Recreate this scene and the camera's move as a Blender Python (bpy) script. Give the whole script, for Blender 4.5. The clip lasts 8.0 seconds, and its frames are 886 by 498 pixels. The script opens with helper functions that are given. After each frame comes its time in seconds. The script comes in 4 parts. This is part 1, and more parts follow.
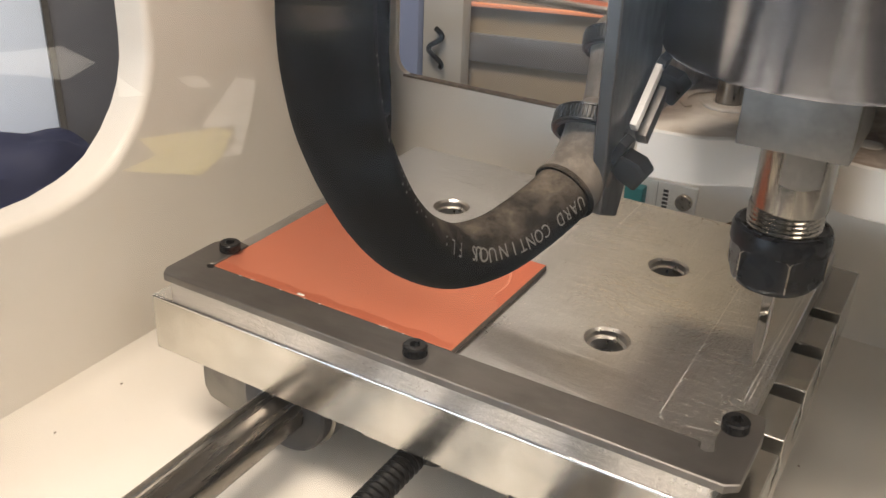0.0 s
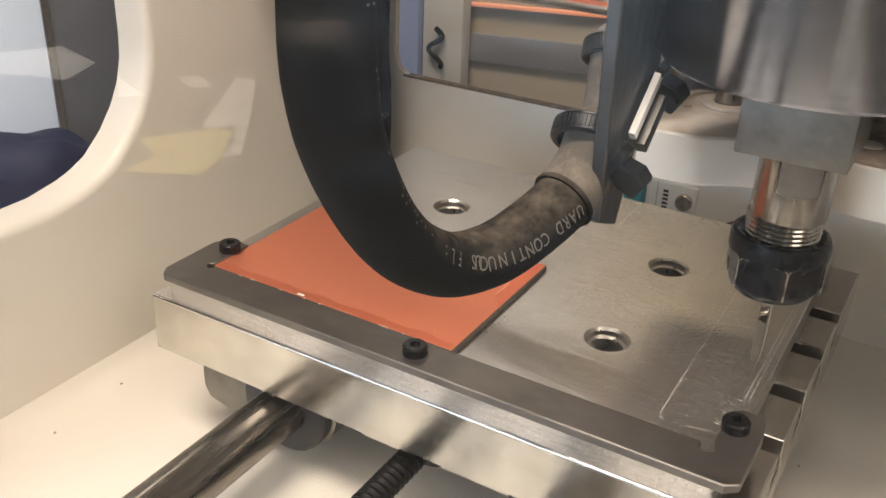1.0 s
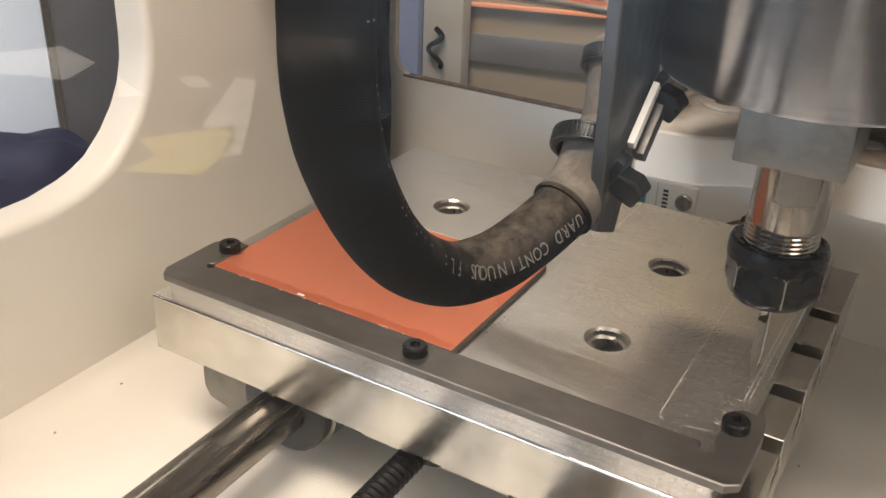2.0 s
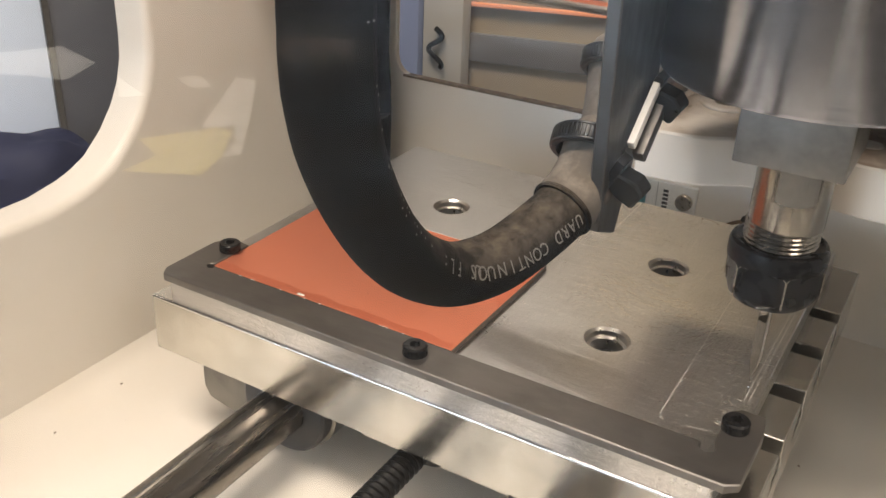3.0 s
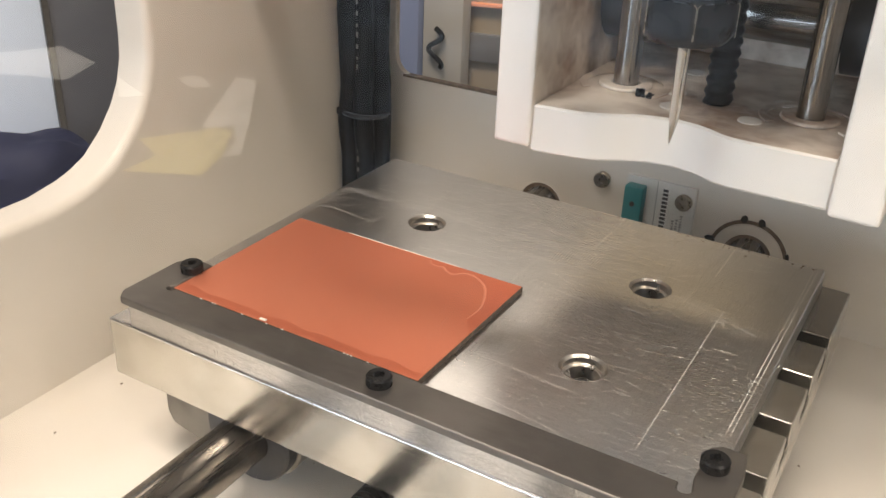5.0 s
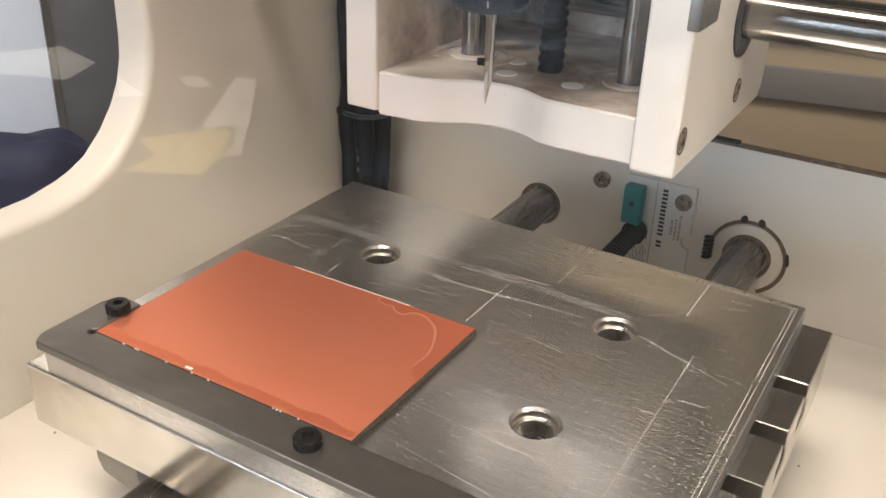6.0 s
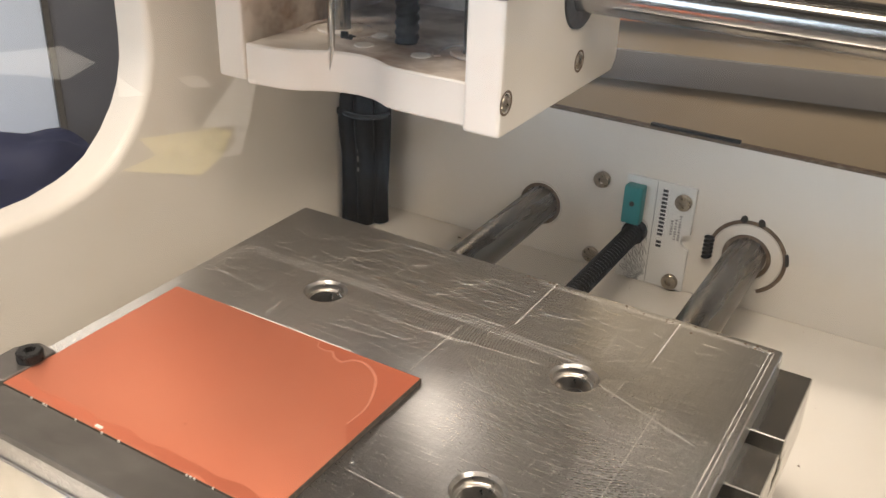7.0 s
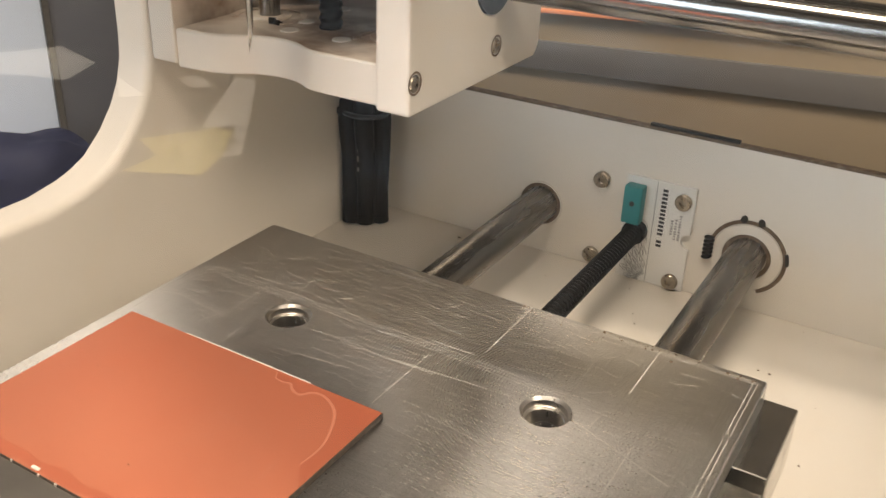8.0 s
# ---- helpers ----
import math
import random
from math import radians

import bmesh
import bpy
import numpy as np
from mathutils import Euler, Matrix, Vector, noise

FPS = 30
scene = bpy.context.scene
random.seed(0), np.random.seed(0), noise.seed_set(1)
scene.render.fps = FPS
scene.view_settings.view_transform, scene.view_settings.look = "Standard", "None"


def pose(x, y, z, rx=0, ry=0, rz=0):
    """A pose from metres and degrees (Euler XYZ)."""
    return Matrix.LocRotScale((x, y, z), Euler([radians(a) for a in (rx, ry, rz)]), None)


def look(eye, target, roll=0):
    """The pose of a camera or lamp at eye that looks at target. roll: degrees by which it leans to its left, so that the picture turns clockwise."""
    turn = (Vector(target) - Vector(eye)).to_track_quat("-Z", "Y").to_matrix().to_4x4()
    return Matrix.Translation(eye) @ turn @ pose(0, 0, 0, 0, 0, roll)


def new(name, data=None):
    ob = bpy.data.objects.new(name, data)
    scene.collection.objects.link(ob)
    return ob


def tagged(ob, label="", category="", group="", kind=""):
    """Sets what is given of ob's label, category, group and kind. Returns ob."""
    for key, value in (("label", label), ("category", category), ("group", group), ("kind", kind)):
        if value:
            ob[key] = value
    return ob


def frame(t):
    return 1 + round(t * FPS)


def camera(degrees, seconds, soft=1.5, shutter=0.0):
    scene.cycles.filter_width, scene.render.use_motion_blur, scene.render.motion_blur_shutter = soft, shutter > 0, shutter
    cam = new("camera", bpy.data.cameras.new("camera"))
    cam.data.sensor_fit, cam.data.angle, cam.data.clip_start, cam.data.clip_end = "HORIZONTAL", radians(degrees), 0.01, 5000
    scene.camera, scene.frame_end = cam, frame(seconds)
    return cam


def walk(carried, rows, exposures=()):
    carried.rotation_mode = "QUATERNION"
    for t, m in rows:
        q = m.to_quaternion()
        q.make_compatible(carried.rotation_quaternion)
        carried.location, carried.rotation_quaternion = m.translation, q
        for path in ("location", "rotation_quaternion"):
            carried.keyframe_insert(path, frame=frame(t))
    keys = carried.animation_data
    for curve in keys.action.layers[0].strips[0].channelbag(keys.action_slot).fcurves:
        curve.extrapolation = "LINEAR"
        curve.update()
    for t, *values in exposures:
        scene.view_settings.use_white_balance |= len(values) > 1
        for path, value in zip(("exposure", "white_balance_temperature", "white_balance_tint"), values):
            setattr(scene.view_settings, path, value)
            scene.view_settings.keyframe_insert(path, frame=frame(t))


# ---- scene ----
# A small desktop milling machine; sizes below are in millimetres, the bed's top face lies at z = 0.
MM = 0.001

# ---- camera ----
VIEW = Matrix(((0.85604, -0.26001, 0.44675, 0.15307),
               (0.51589, 0.37582, -0.76981, -0.15042),
               (0.03227, 0.88947, 0.45586, 0.11443),
               (0, 0, 0, 1)))
cam = camera(50.29, 8.0)
walk(cam, [(0.0, VIEW), (8.0, VIEW)], exposures=[(0.0, -0.06, 6500, 10), (4.5, -0.06, 6500, 10), (6.0, -0.04, 6450, 10), (7.0, -0.06, 6500, 10), (7.5, -0.02, 6900, 10), (8.0, -0.12, 6950, 10)])

# ---- world and light ----
world = bpy.data.worlds.new("room_air")
scene.world = world
world.use_nodes = True
world.node_tree.nodes["Background"].inputs[0].default_value = (1.0, 0.93, 0.84, 1)
world.node_tree.nodes["Background"].inputs[1].default_value = 0.03


def area_light(name, m, sx, sy, watts, colour):
    data = bpy.data.lights.new(name, "AREA")
    data.shape, data.size, data.size_y, data.energy, data.color = "RECTANGLE", sx, sy, watts, colour
    ob = new(name, data)
    ob.matrix_world = m
    return ob


WARM, COOL = (1.0, 0.865, 0.72), (0.66, 0.82, 1.0)
area_light("ceiling_panel_light", look((0.05, -0.62, 1.72), (0.05, -0.52, 0), 0), 0.8, 0.45, 47, WARM)
area_light("side_lamp_light", look((1.55, -0.66, 1.22), (0, 0.02, 0.05), 0), 0.9, 0.7, 28, WARM)
area_light("ceiling_panel_light", look((-1.28, 1.48, 1.72), (-1.0, 1.15, 0), 0), 1.6, 0.7, 30, WARM)
area_light("wall_lamp_light", look((-0.43, 1.93, 1.10), (0.05, 0.0, 0.1), 0), 0.42, 0.13, 0.42, (1.0, 0.74, 0.42))
area_light("room_window_light", look((-0.60, -1.90, 0.25), (0, 0.0, 0.0), 0), 1.0, 0.7, 17, COOL)


# ---- materials ----
class Mat:
    """A small node material builder."""

    def __init__(self, name, rough=0.5, metal=0.0, base=(0.5, 0.5, 0.5), spec=0.5):
        self.m = bpy.data.materials.new(name)
        self.m.use_nodes = True
        self.t = self.m.node_tree
        self.p = self.t.nodes["Principled BSDF"]
        self.p.inputs["Base Color"].default_value = (*base, 1)
        self.p.inputs["Roughness"].default_value = rough
        self.p.inputs["Metallic"].default_value = metal
        self.p.inputs["Specular IOR Level"].default_value = spec
        self.co = self.t.nodes.new("ShaderNodeTexCoord").outputs["Object"]

    def node(self, kind, **props):
        n = self.t.nodes.new("ShaderNode" + kind)
        for key, value in props.items():
            n.inputs[key.replace("_", " ")].default_value = value
        return n

    def link(self, a, b):
        self.t.links.new(a, b)
        return b

    def mapped(self, scale=(1, 1, 1), turn=(0, 0, 0)):
        n = self.t.nodes.new("ShaderNodeMapping")
        n.inputs["Scale"].default_value = scale
        n.inputs["Rotation"].default_value = [radians(a) for a in turn]
        self.link(self.co, n.inputs["Vector"])
        return n.outputs[0]

    def noise(self, scale, detail=4, rough=0.55, vec=None):
        n = self.node("TexNoise", Scale=scale, Detail=detail, Roughness=rough)
        self.link(vec or self.co, n.inputs["Vector"])
        return n.outputs[0]

    def ramp(self, fac, *stops):
        n = self.t.nodes.new("ShaderNodeValToRGB")
        e = n.color_ramp.elements
        while len(e) < len(stops):
            e.new(0.5)
        for el, (pos, col) in zip(e, stops):
            el.position = pos
            el.color = (col, col, col, 1) if not isinstance(col, tuple) else (*col, 1)
        self.link(fac, n.inputs[0])
        return n.outputs[0]

    def mix(self, fac, a, b):
        n = self.t.nodes.new("ShaderNodeMix")
        n.data_type = "RGBA"
        for value, socket in ((fac, n.inputs[0]), (a, n.inputs[6]), (b, n.inputs[7])):
            if isinstance(value, (int, float)):
                socket.default_value = value
            elif isinstance(value, tuple):
                socket.default_value = (*value, 1)
            else:
                self.link(value, socket)
        return n.outputs[2]

    def colour(self, out):
        self.link(out, self.p.inputs["Base Color"])
        return self

    def rough(self, out):
        self.link(out, self.p.inputs["Roughness"])
        return self

    def bump(self, out, strength=0.2, distance=0.0002, prior=None):
        n = self.node("Bump", Strength=strength, Distance=distance)
        self.link(out, n.inputs["Height"])
        if prior is not None:
            self.link(prior, n.inputs["Normal"])
        self.link(n.outputs[0], self.p.inputs["Normal"])
        return n.outputs[0]


def hdpe_material(name, base, dirt, amount):
    a = Mat(name, 0.42, 0, base)
    cloud = a.ramp(a.noise(14, 5), (0.3, 0.0), (0.75, 1.0))
    fine = a.ramp(a.noise(90, 6, 0.65), (0.5, 0.0), (0.8, 1.0))
    both = a.mix(0.5, cloud, fine)
    blend = a.t.nodes.new("ShaderNodeMath")
    blend.operation = "MULTIPLY"
    a.link(both, blend.inputs[0])
    blend.inputs[1].default_value = amount
    a.colour(a.mix(blend.outputs[0], base, dirt))
    a.rough(a.ramp(a.noise(60), (0.3, 0.36), (0.8, 0.55)))
    return a.m


HDPE = hdpe_material("hdpe_white", (0.73, 0.695, 0.635), (0.58, 0.50, 0.39), 0.42)


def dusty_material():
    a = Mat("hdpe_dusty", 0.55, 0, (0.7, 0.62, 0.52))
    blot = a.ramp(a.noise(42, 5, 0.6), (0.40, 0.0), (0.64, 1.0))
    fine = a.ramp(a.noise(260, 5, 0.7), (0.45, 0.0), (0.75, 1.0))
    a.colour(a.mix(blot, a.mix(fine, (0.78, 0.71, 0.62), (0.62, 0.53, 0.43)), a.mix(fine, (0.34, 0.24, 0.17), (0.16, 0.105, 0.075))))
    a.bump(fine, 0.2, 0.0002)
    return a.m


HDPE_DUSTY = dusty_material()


def bed_material():
    a = Mat("milled_aluminium", 0.3, 1, (0.56, 0.56, 0.56))
    grain = a.noise(1100, 3, 0.6, a.mapped((0.12, 2, 1), (0, 0, 6)))
    swirl = a.node("TexWave", Scale=430.0, Distortion=1.6, Detail=1.0)
    swirl.wave_type, swirl.rings_direction = "RINGS", "Z"
    swirl.inputs["Detail Scale"].default_value = 40
    move = a.t.nodes.new("ShaderNodeMapping")
    move.inputs["Location"].default_value = (-0.098, -0.074, 0)
    a.link(a.co, move.inputs["Vector"])
    a.link(move.outputs[0], swirl.inputs["Vector"])
    cloud = a.noise(17, 4, 0.5)
    glint = a.noise(2300, 2, 0.6)
    cross = a.noise(900, 3, 0.65, a.mapped((2, 0.1, 1), (0, 0, -9)))
    base = a.mix(a.ramp(cloud, (0.3, 0.0), (0.75, 1.0)), (0.62, 0.615, 0.61), (0.53, 0.53, 0.53))
    lined = a.mix(a.ramp(grain, (0.42, 0.0), (0.68, 0.55)), base, (0.36, 0.355, 0.35))
    crossed = a.mix(a.ramp(cross, (0.5, 0.0), (0.7, 0.5)), lined, (0.37, 0.365, 0.36))
    # The grain's sparkle is also put into the colour, as pale flecks.
    a.colour(a.mix(a.ramp(glint, (0.56, 0.0), (0.72, 0.8)), crossed, (0.84, 0.82, 0.79)))
    streak = a.mix(0.5, a.ramp(grain, (0.3, 0.25), (0.75, 0.31)), a.ramp(swirl.outputs[0], (0.2, 0.26), (0.9, 0.295)))
    dull = a.mix(0.5, a.ramp(grain, (0.3, 0.28), (0.75, 0.35)), a.ramp(glint, (0.3, 0.25), (0.75, 0.36)))
    a.rough(a.mix(a.ramp(cloud, (0.35, 0.0), (0.7, 1.0)), streak, dull))
    zero = a.bump(swirl.outputs[0], 0.10, 0.00002)
    first = a.bump(grain, 0.10, 0.00002, zero)
    a.bump(glint, 0.6, 0.000014, first)
    return a.m


def plain_metal(name, base, rough, grain_scale, stretch, dist=0.00006, wear=0.12, strength=0.2, run=(1, 1, 1)):
    a = Mat(name, rough, 1, base)
    g = a.noise(grain_scale, 3, 0.6, a.mapped(stretch))
    c = a.noise(60, 5, 0.6, a.mapped(run))
    dark = tuple(v * (1 - 2.4 * wear) for v in base)
    a.colour(a.mix(a.ramp(c, (0.35, 0.0), (0.75, 1.0)), base, dark))
    a.rough(a.mix(a.ramp(c, (0.3, 0.0), (0.7, 1.0)), a.ramp(g, (0.3, rough * 0.8), (0.7, rough * 1.1)), a.ramp(g, (0.3, rough * 0.95), (0.7, min(1, rough * 1.25)))))
    a.bump(g, strength, dist)
    return a.m


BED = bed_material()
ALU = plain_metal("sawn_aluminium", (0.66, 0.64, 0.60), 0.20, 160, (0.2, 1, 4), 0.00002, 0.12, 0.05)
ALU_GREY = plain_metal("cast_aluminium", (0.27, 0.255, 0.23), 0.46, 1100, (1, 1, 1), 0.0002, 0.24, 0.5)


def turned_metal(name, base, rough, spread, axis="Z"):
    """Metal turned on a lathe: fine grooves round the axis stretch its highlights along it."""
    a = Mat(name, rough, 1, base)
    around = a.t.nodes.new("ShaderNodeTangent")
    around.direction_type, around.axis = "RADIAL", axis
    a.link(around.outputs[0], a.p.inputs["Tangent"])
    a.p.inputs["Anisotropic"].default_value = spread
    a.p.inputs["Anisotropic Rotation"].default_value = 0.25
    g = a.noise(500, 3, 0.6, a.mapped({"X": (5, 0.05, 0.05), "Y": (0.05, 5, 0.05), "Z": (0.05, 0.05, 5)}[axis]))
    wear = a.noise(160, 5, 0.65, a.mapped({"X": (0.06, 1, 1), "Y": (1, 0.06, 1), "Z": (1, 1, 0.06)}[axis]))
    a.rough(a.ramp(wear, (0.35, rough * 0.85), (0.75, rough * 1.35)))
    a.colour(a.mix(a.ramp(g, (0.3, 0.0), (0.7, 1.0)), base, tuple(v * 0.86 for v in base)))
    a.bump(g, 0.05, 0.00001)
    return a.m


MOTOR = turned_metal("turned_aluminium", (0.31, 0.32, 0.355), 0.19, 0.8)
STEEL = turned_metal("ground_steel", (0.235, 0.215, 0.19), 0.26, 0.55, "Y")
STEEL_X = turned_metal("ground_steel_cross", (0.38, 0.36, 0.335), 0.17, 0.8, "X")
STEEL_Z = turned_metal("ground_steel_upright", (0.36, 0.335, 0.30), 0.20, 0.8, "Z")
SPINDLE_STEEL = turned_metal("turned_steel", (0.29, 0.27, 0.24), 0.20, 0.6)
GALV = plain_metal("rough_flat_steel", (0.30, 0.28, 0.25), 0.46, 900, (1, 1, 0.6), 0.0003, 0.25, 0.6)
BRACKET = plain_metal("dark_steel_sheet", (0.21, 0.195, 0.18), 0.48, 700, (0.3, 1, 1), 0.00008, 0.1)
PLATE = plain_metal("blued_steel_plate", (0.125, 0.12, 0.115), 0.42, 500, (1, 1, 0.3), 0.0001, 0.12)
SCREW_STEEL = plain_metal("screw_steel", (0.50, 0.44, 0.36), 0.28, 700, (1, 1, 1), 0.00005, 0.2)
COUNTERBORE = plain_metal("counterbored_aluminium", (0.60, 0.57, 0.53), 0.30, 600, (1, 1, 1), 0.00003, 0.06)
EDGE = plain_metal("highlight_edge", (0.80, 0.79, 0.78), 0.22, 500, (1, 1, 1), 0.00001, 0.03)
TOOL = plain_metal("polished_carbide", (0.62, 0.60, 0.57), 0.06, 500, (1, 1, 1), 0.00001, 0.03)
BRIGHT = plain_metal("bright_edge", (0.80, 0.78, 0.74), 0.54, 500, (1, 1, 1), 0.00003, 0.05)
BRIGHT.node_tree.nodes["Principled BSDF"].inputs["Metallic"].default_value = 0.35


def black_material(name, base, rough, dust, amount, scale=120, spec=0.5):
    a = Mat(name, rough, 0, base, spec)
    d = a.ramp(a.noise(scale, 5, 0.65), (0.5, 0.0), (0.8, amount))
    a.colour(a.mix(d, base, dust))
    a.rough(a.ramp(a.noise(scale * 2), (0.3, rough * 0.8), (0.75, min(1, rough * 1.4))))
    a.bump(a.noise(scale * 6), 0.15, 0.0001)
    return a.m


OXIDE = black_material("black_oxide", (0.006, 0.006, 0.0065), 0.27, (0.03, 0.024, 0.018), 0.35, 120, 0.16)

SCREW_BLACK = black_material("oiled_black_screw", (0.004, 0.004, 0.004), 0.38, (0.02, 0.018, 0.015), 0.2, 120, 0.12)


def settled(name, base, dust, rough, amount):
    """A plain dark skin on which dust has settled on the upper side, with scuffs."""
    m = Mat(name, rough, 0, base, 0.03)
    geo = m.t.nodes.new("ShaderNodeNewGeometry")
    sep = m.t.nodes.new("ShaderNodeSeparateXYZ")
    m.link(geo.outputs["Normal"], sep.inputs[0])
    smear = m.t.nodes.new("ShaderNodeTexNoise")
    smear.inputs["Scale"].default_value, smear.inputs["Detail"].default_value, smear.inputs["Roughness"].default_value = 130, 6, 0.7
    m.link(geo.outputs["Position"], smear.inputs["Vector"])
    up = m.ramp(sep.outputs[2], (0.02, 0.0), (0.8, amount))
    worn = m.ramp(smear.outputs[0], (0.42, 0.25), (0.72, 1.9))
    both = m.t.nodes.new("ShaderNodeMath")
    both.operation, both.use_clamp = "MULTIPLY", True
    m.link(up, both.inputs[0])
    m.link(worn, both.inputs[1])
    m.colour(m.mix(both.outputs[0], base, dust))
    return m.m


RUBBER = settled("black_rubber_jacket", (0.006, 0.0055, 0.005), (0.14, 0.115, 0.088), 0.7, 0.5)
LOOM = black_material("black_loom_jacket", (0.005, 0.005, 0.005), 0.40, (0.05, 0.04, 0.03), 0.3, 60, 0.03)
NYLON = black_material("black_nylon", (0.008, 0.008, 0.008), 0.34, (0.03, 0.03, 0.027), 0.3, 120, 0.25)
BUSH = black_material("dark_bearing_seal", (0.03, 0.03, 0.032), 0.5, (0.12, 0.11, 0.10), 0.5)
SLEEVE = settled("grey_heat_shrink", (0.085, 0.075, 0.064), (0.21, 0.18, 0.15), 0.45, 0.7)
TEAL = black_material("teal_plastic", (0.012, 0.20, 0.22), 0.4, (0.06, 0.28, 0.28), 0.4)
TAG_WHITE = black_material("printed_white", (0.74, 0.74, 0.72), 0.35, (0.55, 0.52, 0.46), 0.4)
INK = black_material("dark_ink", (0.03, 0.03, 0.035), 0.5, (0.06, 0.06, 0.06), 0.2)
INK_GREY = black_material("pale_ink", (0.30, 0.30, 0.30), 0.5, (0.4, 0.4, 0.4), 0.2)
LETTER = black_material("faded_print", (0.14, 0.128, 0.11), 0.6, (0.06, 0.055, 0.05), 0.8, 900)
FR = black_material("brown_laminate", (0.06, 0.045, 0.032), 0.6, (0.28, 0.22, 0.15), 0.7, 900)
BURR = black_material("white_laminate_burr", (0.80, 0.77, 0.70), 0.5, (0.6, 0.5, 0.4), 0.3, 900)
DIRT = black_material("brown_grime", (0.13, 0.09, 0.06), 0.8, (0.36, 0.28, 0.20), 0.8, 400)
DARK_HOLE = black_material("dark_recess", (0.02, 0.018, 0.016), 0.7, (0.06, 0.05, 0.04), 0.4)
BENCH = black_material("bench_laminate", (0.025, 0.024, 0.023), 0.55, (0.06, 0.055, 0.05), 0.6, 8)
BEIGE = black_material("beige_board", (0.29, 0.235, 0.165), 0.6, (0.22, 0.18, 0.125), 0.7, 10)
GREYBAND = black_material("grey_felt_strip", (0.12, 0.115, 0.11), 0.7, (0.16, 0.15, 0.14), 0.7, 12)
PALE_BLUE = black_material("pale_blue_panel", (0.70, 0.79, 0.93), 0.5, (0.58, 0.68, 0.84), 0.6, 18)
GREY_POST = black_material("grey_post_paint", (0.12, 0.12, 0.13), 0.55, (0.17, 0.17, 0.17), 0.6, 20)
FOLDER_BLUE = black_material("dull_blue_card", (0.17, 0.20, 0.32), 0.5, (0.22, 0.24, 0.34), 0.5, 30)
NAVY = black_material("navy_cloth", (0.010, 0.015, 0.05), 0.8, (0.03, 0.04, 0.10), 0.6, 30)
ORANGE_STRIP = black_material("orange_strip", (0.75, 0.30, 0.16), 0.5, (0.6, 0.25, 0.12), 0.3, 40)
TAG_GREY = black_material("grey_pad_foam", (0.34, 0.32, 0.28), 0.7, (0.24, 0.22, 0.20), 0.6, 30)
PAPER = black_material("white_paper", (0.78, 0.78, 0.76), 0.6, (0.7, 0.7, 0.68), 0.3, 20)
YELLOW = black_material("yellow_note", (0.72, 0.62, 0.16), 0.6, (0.66, 0.56, 0.14), 0.3, 20)
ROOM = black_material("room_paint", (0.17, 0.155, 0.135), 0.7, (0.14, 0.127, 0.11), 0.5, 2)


def copper_material(name, light, dark):
    a = Mat(name, 0.5, 0.8, light)
    c = a.noise(16, 3, 0.5)
    f = a.noise(240, 4, 0.7)
    a.colour(a.mix(a.ramp(c, (0.3, 0.0), (0.75, 1.0)), light, dark))
    a.rough(a.mix(a.ramp(f, (0.35, 0.0), (0.75, 1.0)), a.ramp(c, (0.3, 0.46), (0.7, 0.54)), a.ramp(c, (0.3, 0.51), (0.7, 0.6))))
    wave = a.bump(a.noise(17, 2, 0.5), 0.25, 0.0008)
    a.bump(a.noise(600, 4, 0.6, a.mapped((0.15, 2, 1))), 0.12, 0.00006, wave)
    return a.m


COPPER = copper_material("copper_clad", (0.77, 0.275, 0.16), (0.66, 0.195, 0.105))
COPPER_PALE = copper_material("copper_water_mark", (0.86, 0.38, 0.25), (0.82, 0.33, 0.21))
# For the rear tarnish and the dark reflection painted on the front rim.
COPPER_DARK = copper_material("copper_dark_tone", (0.71, 0.215, 0.117), (0.63, 0.175, 0.092))
CARD = black_material("pale_card", (0.62, 0.54, 0.42), 0.6, (0.5, 0.42, 0.32), 0.4, 20)
GLASS = Mat("clear_acrylic", 0.0, 0, (1, 1, 1))
GLASS.p.inputs["Transmission Weight"].default_value = 1.0
GLASS.p.inputs["IOR"].default_value = 1.49
GLASS = GLASS.m


# ---- mesh tools (millimetres) ----
def finish(bm, mat, name, smooth=True):
    me = bpy.data.meshes.new(name)
    bmesh.ops.recalc_face_normals(bm, faces=bm.faces)
    bmesh.ops.transform(bm, matrix=Matrix.Scale(MM, 4), verts=bm.verts)
    if smooth:
        for f in bm.faces:
            f.smooth = True
        for e in bm.edges:
            if len(e.link_faces) == 2 and e.calc_face_angle(0) > radians(32):
                e.smooth = False
    bm.to_mesh(me)
    bm.free()
    for m in (mat if isinstance(mat, (list, tuple)) else (mat,)):
        me.materials.append(m)
    return me


def part(name, bm, mat, parent=None, label="", at=None):
    ob = new(name, finish(bm, mat, name))
    if parent is not None:
        ob.parent = parent
    if at is not None:
        ob.matrix_basis = at
    if label:
        ob["label"] = label
    return ob


def thing(name, label, category, group="", kind="", at=(0, 0, 0)):
    ob = new(name)
    ob.empty_display_size = 0.01
    ob.location = [v * MM for v in at]
    return tagged(ob, label, category, group, kind)


def solo(name, bm, mat, label, category, group="", kind="", at=(0, 0, 0)):
    ob = new(name, finish(bm, mat, name))
    ob.location = [v * MM for v in at]
    return tagged(ob, label, category, group, kind)


def bevel(bm, width, angle=30, segments=2):
    es = [e for e in bm.edges if len(e.link_faces) == 2 and e.calc_face_angle(0) > radians(angle)]
    if es and width > 0:
        bmesh.ops.bevel(bm, geom=es, offset=width, segments=segments, profile=0.6, affect="EDGES", clamp_overlap=True)
    return bm


